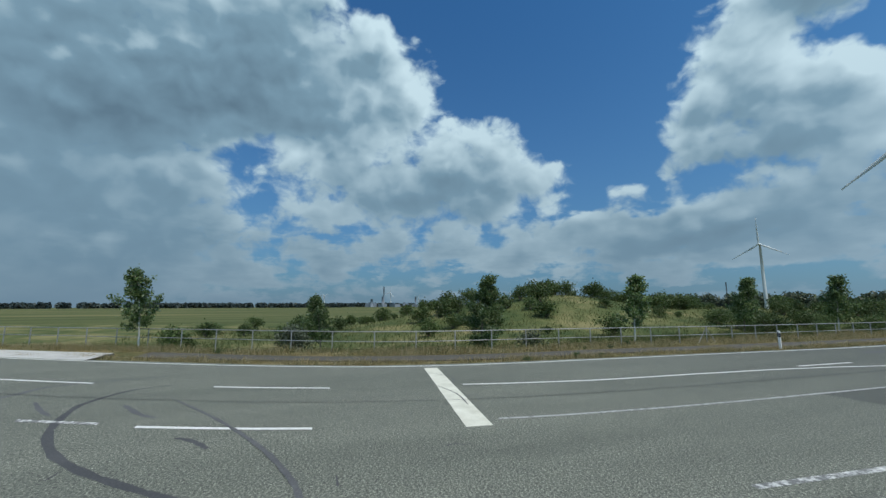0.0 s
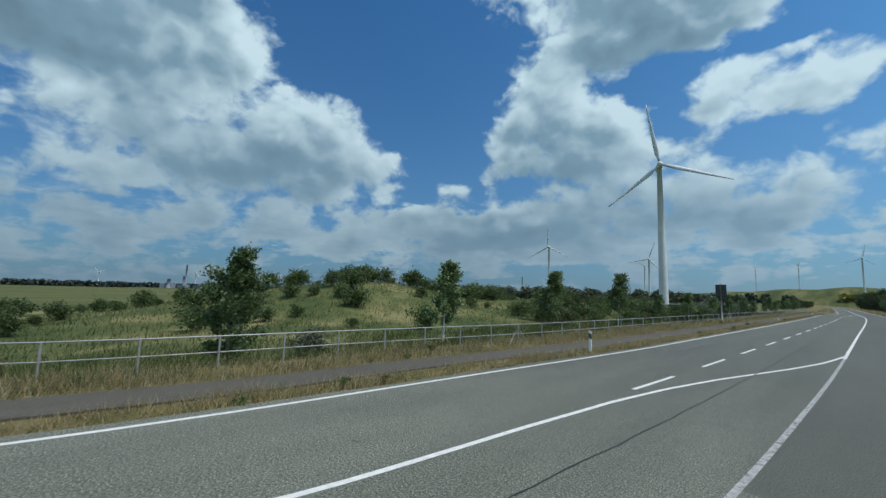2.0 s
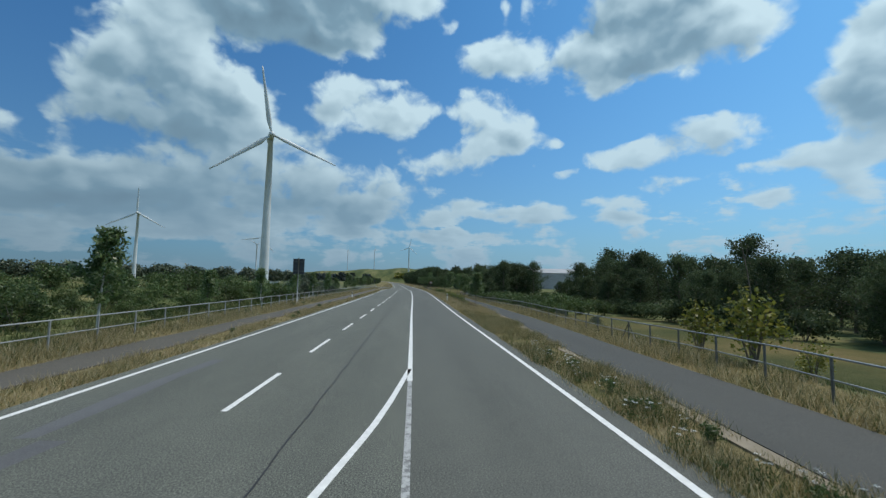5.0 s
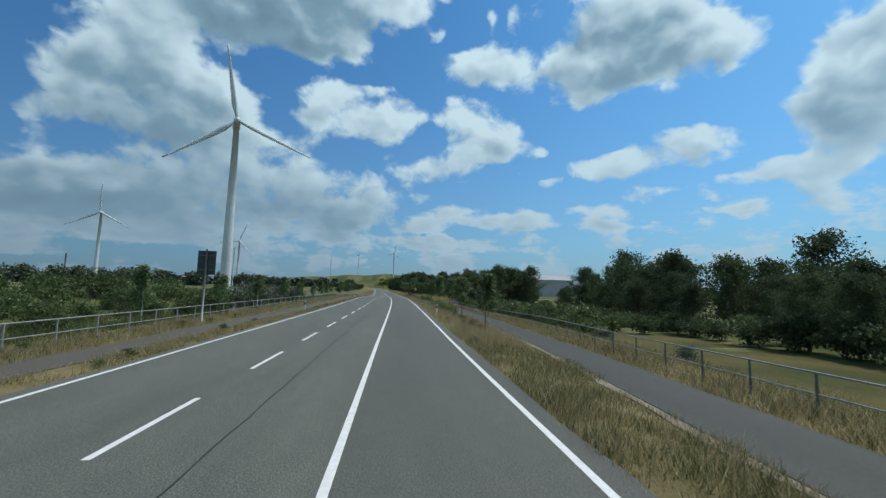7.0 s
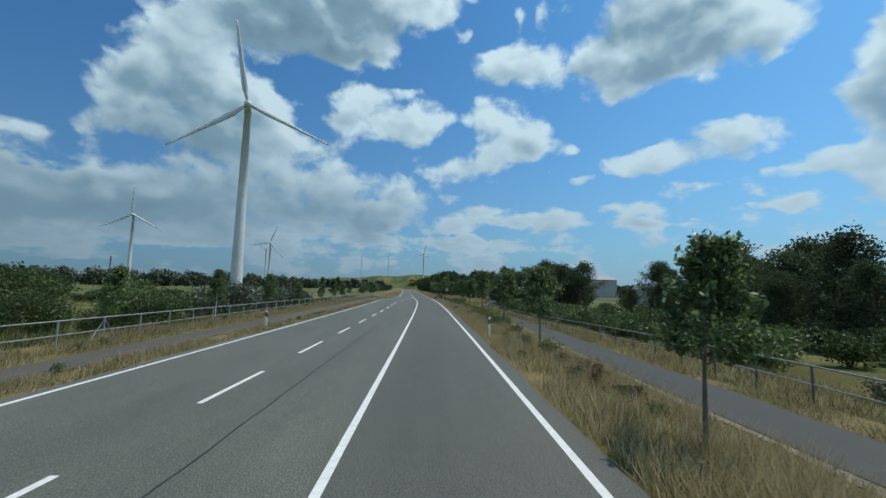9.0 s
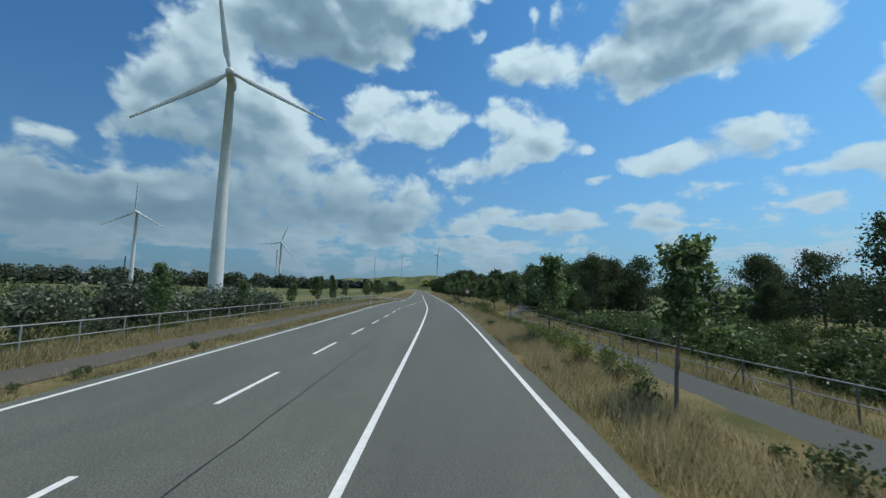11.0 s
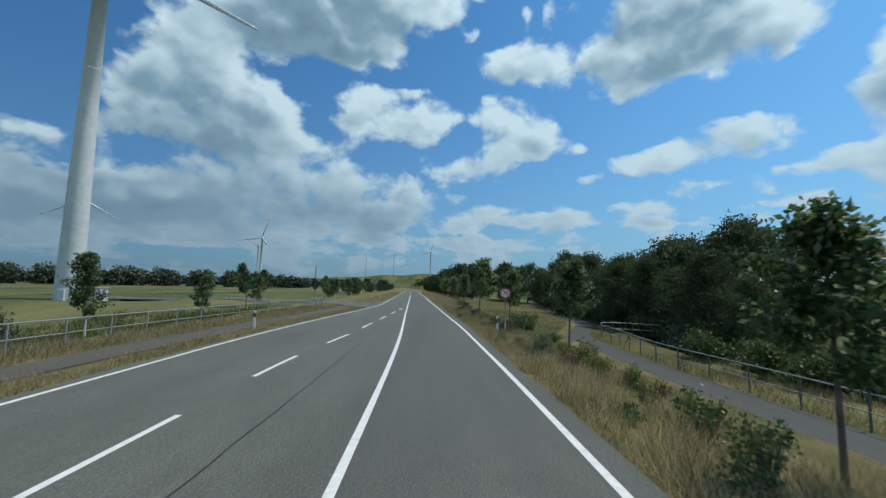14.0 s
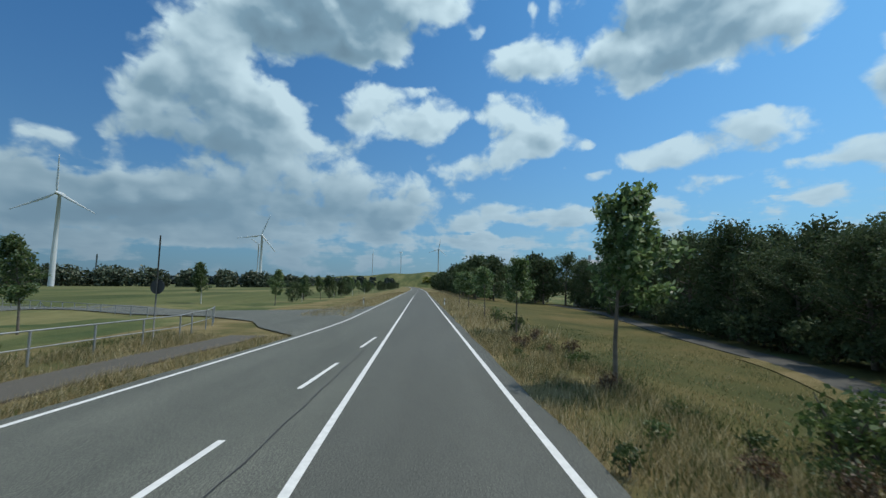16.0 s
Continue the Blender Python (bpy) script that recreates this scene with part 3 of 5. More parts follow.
def ground_z(x, y):
    x, y = np.asarray(x, float), np.asarray(y, float)
    u = x - axis_x(y)
    z = np.full(np.broadcast(x, y).shape, -0.07)
    # left: bank down to the low land, then the overgrown mound
    z = z - 1.35 * smooth(-9.3, -15, u) * (1 - 0.95 * smooth(122, 142, y))
    z = z - 0.9 * smooth(-15, -40, u) * (1 - 0.8 * smooth(120, 142, y))
    z = z + 6.5 * np.exp(-(((x + 56) / 22) ** 2 + ((y - 34) / 26) ** 2)) + 3.6 * np.exp(-(((x + 44) / 17) ** 2 + ((y - 80) / 24) ** 2))
    z = z + 0.35 * np.sin(x * 0.21 + 1) * np.sin(y * 0.17) * smooth(-14, -22, u) * (1 - smooth(-90, -140, u))
    # right: slope to the lower path, wood floor beyond
    pz, pu = path_z(y), path_u(y)
    s = np.clip((u - 7.4) / np.maximum(pu - 7.4, 0.3), 0, 1)
    z = z + np.where(u > 7.4, (pz) * s * s * (3 - 2 * s), 0)
    z = z - 1.0 * smooth(4.6, 9, u - pu) * smooth(10, 30, y)
    return z


def grounded(x, y, dz=0.0):
    return float(ground_z(x, y)) + dz


# ---------------------------------------------------------------- ground, road, paths
def build_ground():
    us = [-3500, -1500, -700, -350, -220, -160, -130] + list(np.arange(-110, -14, 3.0)) + list(np.arange(-14, -3, 0.9)) + [0, 4]
    us += list(np.arange(6.4, 22, 0.6)) + [24, 27, 31, 36, 44, 60, 90, 150, 300, 700, 1500, 3500]
    ys = [-3500, -1200, -500, -250, -140, -90] + list(np.arange(-60, 262, 2.0)) + [280, 310, 350, 400, 470, 560, 700, 900, 1400, 2400, 4200]
    us, ys = np.array(us), np.array(ys)
    Y, U = np.meshgrid(ys, us, indexing="ij")
    X = axis_x(Y) + U
    Z = ground_z(X, Y)
    n = len(us)
    v = np.stack([X, Y, Z], -1).reshape(-1, 3)
    faces = [(i * n + j, i * n + j + 1, (i + 1) * n + j + 1, (i + 1) * n + j) for i in range(len(ys) - 1) for j in range(n - 1)]
    me = mesh_of("ground", v, faces)
    me.materials.append(M_GROUND)
    me.materials.append(M_MEADOW)
    me.materials.append(M_VERGE)
    me.materials.append(M_SLOPE)
    for p in me.polygons:
        c, p.use_smooth = p.center, True
        u = c.x - float(axis_x(c.y))
        if abs(u) > 12:
            u += 1.6 * math.sin(c.y * 0.23 + 1) + 1.1 * math.sin(c.y * 0.71)
        w = c.y + 3.0 * math.sin(c.x * 0.19) + 1.5 * math.sin(c.x * 0.63 + 2)
        if (u < -95) or (u < -17 and w > 128) or (-60 < u < -26 and 108 < w <= 128) or (u > 60) or (27 < u < 34 and w > 206):
            p.material_index = 1
        elif 9.6 < u < float(path_u(c.y)) + 5 and 112 < c.y < 210:
            p.material_index = 3
        elif -9.8 < u < 0 or (6 < u < float(path_u(c.y)) + 4.6 and c.y > 14):
            p.material_index = 2
        elif 14 < u < 31 and 10 < w < 64:
            p.material_index = 3
    tagged(new("ground", me), "rough dry grassland sloping away from the road", "ground", kind="structure")


def strip(name, mat, y0, y1, u0, u1, z, label="", category="", step=1.0, kind="structure", parent=None, drop=0.0):
    """A band along the road between two offsets, numbers or functions of y."""
    ys = np.linspace(y0, y1, max(2, int(abs(y1 - y0) / step) + 1))
    f0 = u0 if callable(u0) else (lambda y: u0)
    f1 = u1 if callable(u1) else (lambda y: u1)
    fz = z if callable(z) else (lambda y: z)
    v, faces = [], []
    for y in ys:
        a, b, h = float(across(y, f0(y))), float(across(y, f1(y))), float(fz(y))
        v += [(a, y, h - drop), (a, y, h), (b, y, h), (b, y, h - drop)] if drop else [(a, y, h), (b, y, h)]
    k = 4 if drop else 2
    for i in range(len(ys) - 1):
        for j in range(k - 1):
            faces.append((i * k + j, i * k + j + 1, (i + 1) * k + j + 1, (i + 1) * k + j))
    ob = put(name, mesh_of(name, v, faces), mat, parent)
    return tagged(ob, label, category, kind=kind) if category else ob


build_ground()
road_left = lambda y: left_line(y) - 0.38 - 0.08 * math.sin(y * 0.9) * math.sin(y * 0.37)
road_right = lambda y: float(right_line(y)) + 0.48 + 0.07 * math.sin(y * 1.1) * math.sin(y * 0.31)
road = strip("road", M_ASPHALT, -60, 5, road_left, road_right, 0.0, "grey asphalt country road at the junction", "road", step=2.0, drop=0.12)
strip("road", M_ASPHALT, 5, 900, road_left, mid_line, 0.0, "grey asphalt country road with three marked lanes", "road", step=2.0, drop=0.12)
strip("road", M_ASPHALT_NEW, 5, 900, mid_line, road_right, 0.0, "darker, newer asphalt of the outer lane", "road", step=2.0, drop=0.12)
side = bmesh.new()
corner = [(6.9, 15.4), (7.2, 15.3)] + [(7.22 + 13.5 - 13.5 * math.cos(a), 15.2 - 13.5 * math.sin(a)) for a in np.linspace(0.05, 1.45, 16)] + [(60, 1.6), (60, -14)]
far_corner = [(float(across(y, 6.9)), y) for y in np.linspace(-22, 15, 20)]
side_pts = corner + [(22, -16)] + far_corner
side.faces.new([side.verts.new((x, y, -0.004)) for x, y in side_pts])
tagged(part("side_road", side, M_ASPHALT), "grey asphalt side road joining at the junction", "road", kind="structure")
strip("footpath", M_FOOTPATH, -14.5, 139, lambda y: left_line(y) - 3.32 + 0.1 * math.sin(y * 0.6), lambda y: left_line(y) - 1.68 + 0.12 * math.sin(y * 0.45 + 1), -0.012,
      "grey asphalt footpath between grass verges", "footpath", kind="structure", drop=0.1)
strip("cycle_path", M_PATH, 15.6, 204, path_u, lambda y: path_u(y) + path_w(y), lambda y: path_z(y) - 0.015, "lower grey asphalt cycle path below the road", "cycle path", drop=0.2)
strip("sandy_edge", M_SAND, 15.8, 64, lambda y: path_u(y) - 0.28 - 0.08 * math.sin(y * 1.3), lambda y: path_u(y) + 0.02, lambda y: path_z(y) - 0.03, "bare sandy edge of the cycle path", "path edge", drop=0.1)
strip("grassy_edge", M_VERGE, 64, 142, lambda y: path_u(y) - 0.9, lambda y: path_u(y) + 0.05 + 0.06 * math.sin(y * 1.7), lambda y: path_z(y) - 0.004, "dry grassy edge of the cycle path", "path edge", drop=0.12)
# second junction: side road to the left
side2 = bmesh.new()
loop2 = [(float(across(y, road_left(y))), y) for y in np.linspace(139, 166, 12)]
side2.faces.new([side2.verts.new((x, y, -0.006)) for x, y in loop2 + [(-9.5, 158), (-16, 155.5), (-14, 149.5), (-8.8, 146.0), (-6.8, 142.5)]])
lane_edges = []
for k in range(23):
    # the lane lies on the falling ground
    q = k / 22
    pair = [(-14 - 46 * q, 149.5 + 11.5 * q), (-16 - 44 * q, 155.5 + 12.5 * q)]
    lane_edges.append([side2.verts.new((x, y, max(-0.006 - 0.5 * q, grounded(x, y) + 0.05) if k else -0.006)) for x, y in pair])
for (a, b), (c, d) in zip(lane_edges, lane_edges[1:]):
    side2.faces.new((a, b, d, c))
tagged(part("field_road", side2, M_ASPHALT), "asphalt field road turning off the road", "road", kind="structure")
# pale kerb and pavers at the two corners of the first junction
strip("pavement", M_CONCRETE, -45, -15.8, lambda y: U_LEFT - 2.6, lambda y: U_LEFT - 0.42, 0.05, "pale concrete pavement with a raised kerb", "pavement", drop=0.12)


def corner_pavement():
    arc = [(7.2, 15.5)] + [(7.22 + 13.5 - 13.5 * math.cos(a), 15.3 - 13.5 * math.sin(a)) for a in np.linspace(0.02, 1.3, 18)]
    holder = tagged(new("corner_pavement"), "pale concrete pavers behind a kerb at the corner", "pavement", kind="structure")
    bm = bmesh.new()
    for (x0, y0), (x1, y1) in zip(arc, arc[1:]):
        d = Vector((x1 - x0, y1 - y0, 0)).normalized()
        nrm = Vector((-d.y, d.x, 0))
        a, b = Vector((x0, y0, 0)), Vector((x1, y1, 0))
        for lo, hi, z in ((0.0, 0.16, 0.06),):
            q = [a + nrm * lo, b + nrm * lo, b + nrm * hi, a + nrm * hi]
            vs = [bm.verts.new((p.x, p.y, z)) for p in q] + [bm.verts.new((p.x, p.y, -0.1)) for p in q]
            for f in ((0, 1, 2, 3), (0, 4, 5, 1), (1, 5, 6, 2), (2, 6, 7, 3), (3, 7, 4, 0)):
                bm.faces.new([vs[i] for i in f])
    part("kerb", bm, M_CONCRETE, holder)
    paver = mesh_of("paver", [(-.09, -.09, 0), (.09, -.09, 0), (.09, .09, 0), (-.09, .09, 0), (-.095, -.095, -.05), (.095, -.095, -.05), (.095, .095, -.05), (-.095, .095, -.05)],
                    [(0, 1, 2, 3), (0, 4, 5, 1), (1, 5, 6, 2), (2, 6, 7, 3), (3, 7, 4, 0)])
    paver.materials.append(M_CONCRETE)
    for i in range(5):
        for j in range(16):
            x, y = 7.5 + i * 0.2, 15.35 - j * 0.2
            if (x - 20.72) ** 2 + (y - 15.3) ** 2 < 13.2**2:
                o = new("paver", paver)
                o.parent, o.location = holder, (x, y, 0.05 + 0.004 * math.sin(i * 5.1 + j * 3.7))


corner_pavement()


# ---------------------------------------------------------------- markings
markings = tagged(new("road_markings"), "white painted lane lines, worn in places", "road marking", kind="structure")


def line(name, y0, y1, u, width, z=0.004, mat=M_PAINT, step=1.0):
    f = u if callable(u) else (lambda y: u)
    return strip(name, mat, y0, y1, lambda y: f(y) - width / 2, lambda y: f(y) + width / 2, z, step=step, parent=markings)


line("edge_line", -60, 900, left_line, 0.13)
line("edge_line", 15.05, 900, right_line, 0.13)
line("lane_line", 24.0, 200, mid_line, 0.13)
line("lane_line", -3.6, 24.0, mid_line, 0.10, mat=M_PAINT_WORN)
for k in range(60):
    line("centre_dash", 212 + k * 12, 216 + k * 12, U_MID, 0.13, step=2)
line("taper_line", 200, 206, U_MID, 0.13)
# the curved line from the stop bar over to the lane line
CURVE_Y = (-3.0, 0.9, 5.0, 8.0, 10.6, 13.3, 15.9, 18.2, 20.9, 22.5, 23.8, 25.3)
CURVE_U = (-0.2, 0.1, 0.14, 0.26, 0.54, 1.02, 1.63, 2.19, 2.74, 2.97, 3.12, 3.29)
curve_u = lambda y: float(np.interp(y, CURVE_Y, CURVE_U))
line("curved_line", -3.0, 25.3, curve_u, 0.12, step=0.6)


def dash_x(y):
    return axis_x(y) if y < 104 else float(axis_x(y)) * (1 - smooth(104, 116, y)) + smooth(104, 116, y) * (-0.33 + 0.018 * (y - 111))


for k in range(22):
    y0 = 9.79 + 6.0 * k
    if y0 < 141:
        line("lane_dash", y0, y0 + 3.0, lambda y: float(dash_x(y)) - float(axis_x(y)), 0.12)
for y0, y1, u in ((-9.65, -6.6, 0.0), (-16.6, -13.1, 0.0), (-23.5, -20.0, 0.0), (-10.2, -7.1, 3.62), (-31, -27.5, 0.0)):
    line("guide_dash", y0, y1, u, 0.12)
line("guide_dash", -12.6, -10.95, 3.5, 0.14, mat=M_PAINT_GONE)
bar = bmesh.new()
bar.faces.new([bar.verts.new(p) for p in ((-4.2, -3.22, 0.006), (2.86, -4.42, 0.006), (2.92, -3.90, 0.006), (-4.12, -2.74, 0.006))])
part("stop_bar", bar, M_PAINT_CREAM, markings)
line("edge_line", -2.0, 1.2, 6.85, 0.12, mat=M_PAINT_GONE)

# tar joint down the middle lane, cracks, tyre marks, painted tree shadows
JOINT_Y = (-40, 0, 8, 17, 24, 42, 50, 56, 84, 92, 107, 113, 126, 134, 138)
JOINT_U = (1.5, 1.65, 1.62, 1.58, 1.54, 1.40, 1.37, 1.32, 1.38, 1.4, 1.6, 1.65, 2.4, 2.65, 2.7)
joint_u = lambda y: float(np.interp(y, JOINT_Y, JOINT_U)) + 0.015 * math.sin(y * 2.7)
wear = tagged(new("road_wear"), "tar joint, cracks, black tyre marks and painted tree shadows on the asphalt", "road wear", kind="structure")
strip("tar_joint", M_TAR, -40, 137, lambda y: joint_u(y) - 0.013, lambda y: joint_u(y) + 0.013 + 0.006 * math.sin(y * 5), 0.008, step=0.5, parent=wear)


def ribbon(name, pts, widths, mat, z=0.003):
    """A mark along a bent line."""
    v, faces = [], []
    for i, (x, y) in enumerate(pts):
        x0, y0 = pts[max(i - 1, 0)]
        x1, y1 = pts[min(i + 1, len(pts) - 1)]
        d = math.hypot(x1 - x0, y1 - y0)
        nx, ny = -(y1 - y0) / d, (x1 - x0) / d
        w = 0.78 * widths * (0.35 + 0.65 * math.sin(math.pi * (i + 0.5) / len(pts)) ** 0.5) / 2 * (1 + 0.2 * math.sin(i * 2.3))
        v += [(x + nx * w, y + ny * w, z), (x - nx * w, y - ny * w, z)]
        if i:
            faces.append((2 * i - 2, 2 * i - 1, 2 * i + 1, 2 * i))
    return put(name, mesh_of(name, v, faces), mat, wear)



def through_points(pts, n=30):
    """A smooth bent line through a few points."""
    p = np.array(pts, float)
    t, s = np.arange(len(p)), np.linspace(0, len(p) - 1, n)
    out = []
    for v in s:
        i = int(min(v, len(p) - 2))
        p0, p1, p2, p3 = p[max(i - 1, 0)], p[i], p[i + 1], p[min(i + 2, len(p) - 1)]
        f = v - i
        out.append(tuple(0.5 * (2 * p1 + (p2 - p0) * f + (2 * p0 - 5 * p1 + 4 * p2 - p3) * f * f + (3 * p1 - p0 - 3 * p2 + p3) * f**3)))
    return out


ribbon("tyre_mark", through_points([(-3.6, -10.7), (-3.1, -11.6), (-1.9, -12.0), (-1.1, -12.0), (0.55, -11.6), (1.9, -10.95), (2.9, -10.2), (3.7, -9.4), (4.4, -8.6), (5.2, -7.5)]), 0.19, M_RUBBER)
ribbon("tyre_mark", through_points([(-1.6, -14.4), (-2.6, -14.4), (-3.5, -14.2), (-4.5, -13.8), (-5.3, -11.4)]), 0.20, M_RUBBER_AND_SHADOW)
ribbon("tyre_mark", through_points([(-1.3, -10.1), (0.74, -8.9), (2.63, -7.96), (3.97, -7.46), (4.8, -7.27), (6, -7.2)]), 0.12, M_RUBBER_AND_SHADOW, 0.0075)
ribbon("tyre_mark", through_points([(1.83, -9.29), (2.15, -8.95), (2.6, -8.67)], 10), 0.14, M_RUBBER)
ribbon("tyre_mark", through_points([(-2.2, -13.2), (-1.2, -12.6), (-0.6, -12.15)], 10), 0.14, M_RUBBER_AND_SHADOW)
ribbon("tyre_mark", through_points([(-1.2, -11.1), (-0.2, -10.5), (0.27, -10.06)], 10), 0.16, M_RUBBER_AND_SHADOW)
ribbon("tyre_mark", through_points([(-1.6, -3.9), (0.0, -3.6), (1.3, -3.75)], 12), 0.045, M_RUBBER_AND_SHADOW, 0.009)
ribbon("tyre_mark", through_points([(-3.2, -3.4), (-2.2, -2.9), (-1.2, -3.2)], 12), 0.04, M_RUBBER_AND_SHADOW, 0.009)
random.seed(11)
for k in range(46):
    # short cracks and scuffs in the worn crossing and along the lanes
    y = random.uniform(-11, 4) if k < 24 else random.uniform(5, 135)
    x = float(across(y, random.uniform(-2.8, 6.0)))
    a = random.uniform(0, math.pi)
    ln = random.uniform(0.08, 0.35)
    ribbon("scuff", [(x + math.cos(a) * ln * q + 0.03 * math.sin(q * 9 + k), y + math.sin(a) * ln * q) for q in (0, 0.3, 0.6, 1.0)], random.uniform(0.015, 0.05), M_RUBBER)
# shadows of the roadside trees, painted on the lane as dark ribbons
ribbon("dark_patch", [(-1.9, 17.5), (-1.9, 18.6), (-1.85, 19.6), (-1.8, 20.5)], 0.65, M_RUBBER_AND_SHADOW)
ribbon("dark_patch", [(-2.3, 20.6), (-2.35, 22.5), (-2.4, 24.5), (-2.3, 26.5)], 0.55, M_TREE_SHADOW)
ribbon("spilled_tar", [(-0.9, 90.2), (-0.5, 90.5), (0.1, 90.2), (0.7, 90.4)], 0.42, M_RUBBER_AND_SHADOW)
ribbon("spilled_tar", [(-1.2, 90.9), (-0.8, 91.0), (-0.4, 90.8)], 0.14, M_RUBBER)


# ---------------------------------------------------------------- railings
def railing(name, label, us, z_at, y0, y1, gap, mats, extra=(), height=1.02, group="roadside railings", close=None):
    ob = thing(name, label, "railing", (float(across(y0, us(y0))), y0, float(z_at(y0))), group)
    base = ob.location.copy()
    post_bm = bmesh.new()
    add_box(post_bm, 0, 0, height / 2 - 0.2, 0.05, 0.05, height + 0.4, bevel=0.006)
    me = bpy.data.meshes.new("post")
    post_bm.to_mesh(me)
    post_bm.free()
    me.materials.append(mats[0])
    pts = []
    n = int((y1 - y0) / gap)
    for k in range(n + 1):
        y = y0 + k * gap
        pts.append(Vector((float(across(y, us(y))), y, float(z_at(y)))))
    pts += [Vector(p) for p in extra]
    if close:
        pts = close(pts)
    for p in pts:
        o = new("post", me)
        o.parent, o.location = ob, p - base
    for nm, h, r in (("top_rail", height, 0.024), ("middle_rail", height * 0.52, 0.019)):
        bm = bmesh.new()
        add_tube(bm, [p - base + Vector((0.0, 0, h)) for p in pts], r, 8)
        part(nm, bm, mats[1], ob)
    for k in range(8, len(pts) - 2, 22):
        for sgn in (-1, 1):
            bm = bmesh.new()
            a = pts[k] - base + Vector((0, 0, height * 0.92))
            b = pts[k] - base + Vector((0, sgn * 0.75, 0.0))
            add_tube(bm, [a, b], 0.022, 6)
            part("brace", bm, mats[0], ob)
    return ob


L_RAIL = lambda y: float(left_line(y) - 4.85 - 0.5 * smooth(20, 4, y) - 0.9 * smooth(0, -14, y))
railing("railing", "galvanised steel tube railing beside the footpath", L_RAIL, lambda y: -0.09, -44, 138, 2.0, (M_STEEL, M_STEEL),
        extra=[(-8.75, 139.8, -0.1), (-9.2, 141.7, -0.1), (-9.9, 143.5, -0.1), (-10.8, 145.2, -0.1)])
railing("railing", "galvanised steel tube railing along the field road", lambda y: -14.5 - (y - 149) * 1.9, lambda y: -0.45, 149, 162, 1.0, (M_STEEL, M_STEEL))
R_RAIL = lambda y: 11.85 + float(1.2 * smooth(16, 28, y) + 1.2 * smooth(26, 44, y) + 0.8 * smooth(42, 62, y) + 1.0 * smooth(70, 112, y) + 2.2 * smooth(114, 128, y))
railing("railing", "weathered steel tube railing beyond the cycle path", R_RAIL, lambda y: path_z(y) - 0.09, 16.4, 126.4, 2.0, (M_DARKSTEEL, M_STEEL),
        extra=[(17.2, 128.4, -1.35), (18.4, 128.9, -1.35), (20.0, 128.9, -1.4), (22.0, 128.2, -1.45)])


# ---------------------------------------------------------------- delineator posts, signs
def delineator(x, y, right):
    ob = thing("delineator_post", "white plastic roadside delineator post with a black band", "delineator post", (x, y, -0.07), "delineator posts")
    bm = bmesh.new()
    sec = [(-0.06, -0.05), (0.06, -0.05), (0.03, 0.055), (-0.03, 0.055)]
    lo = [bm.verts.new((a, b, -0.1)) for a, b in sec]
    hi = [bm.verts.new((a, b, 0.93 + (0.05 if b < 0 else 0.0))) for a, b in sec]
    bm.faces.new(hi)
    for i in range(4):
        bm.faces.new((lo[i], lo[(i + 1) % 4], hi[(i + 1) % 4], hi[i]))
    bmesh.ops.recalc_face_normals(bm, faces=bm.faces)
    bmesh.ops.bevel(bm, geom=list(bm.edges), offset=0.006, segments=1, affect="EDGES")
    part("body", bm, M_WHITE, ob)
    bm = bmesh.new()
    s = 0.025 if right else -0.025
    ring0 = [bm.verts.new((a * 1.06, b * 1.06, 0.63 + (s if a > 0 else -s))) for a, b in sec]
    ring1 = [bm.verts.new((a * 1.06, b * 1.06, 0.86 + (s if a > 0 else -s))) for a, b in sec]
    for i in range(4):
        bm.faces.new((ring0[i], ring0[(i + 1) % 4], ring1[(i + 1) % 4], ring1[i]))
    band = part("band", bm, M_BLACK, ob)
    if right:
        bm = bmesh.new()
        add_box(bm, 0, -0.057, 0.745, 0.045, 0.008, 0.17, bevel=0.004)
        part("reflector", bm, M_REFLECT, band)
    else:
        for dz in (-0.045, 0.045):
            bm = bmesh.new()
            g = bmesh.ops.create_cone(bm, cap_ends=True, segments=14, radius1=0.026, radius2=0.024, depth=0.01)
            bmesh.ops.transform(bm, matrix=Matrix.Translation((0, -0.058, 0.745 + dz)) @ Matrix.Rotation(radians(90), 4, "X"), verts=g["verts"])
            part("reflector", bm, M_REFLECT, band)
    return ob


for x, y in ((-4.6, 16.2), (-4.55, 66.3), (-5.6, 116.8), (-6.3, 168)):
    delineator(x, y, False)
for x, y in ((8.12, 16.3), (7.45, 64.0), (6.86, 115.8), (3.2, 166)):
    delineator(x, y, True)


def glyphs(text, size, mat, parent, at, name="lettering"):
    cu = bpy.data.curves.new("lettering", "FONT")
    cu.body, cu.size, cu.align_x, cu.align_y, cu.extrude, cu.offset = text, size, "CENTER", "CENTER", 0.002, 0.006
    tmp = new("lettering", cu)
    dg = bpy.context.evaluated_depsgraph_get()
    me = bpy.data.meshes.new_from_object(tmp.evaluated_get(dg))
    bpy.data.objects.remove(tmp)
    me.materials.clear()
    me.transform(Matrix.Translation(at) @ Matrix.Rotation(radians(90), 4, "X"))
    return put(name, me, mat, parent)


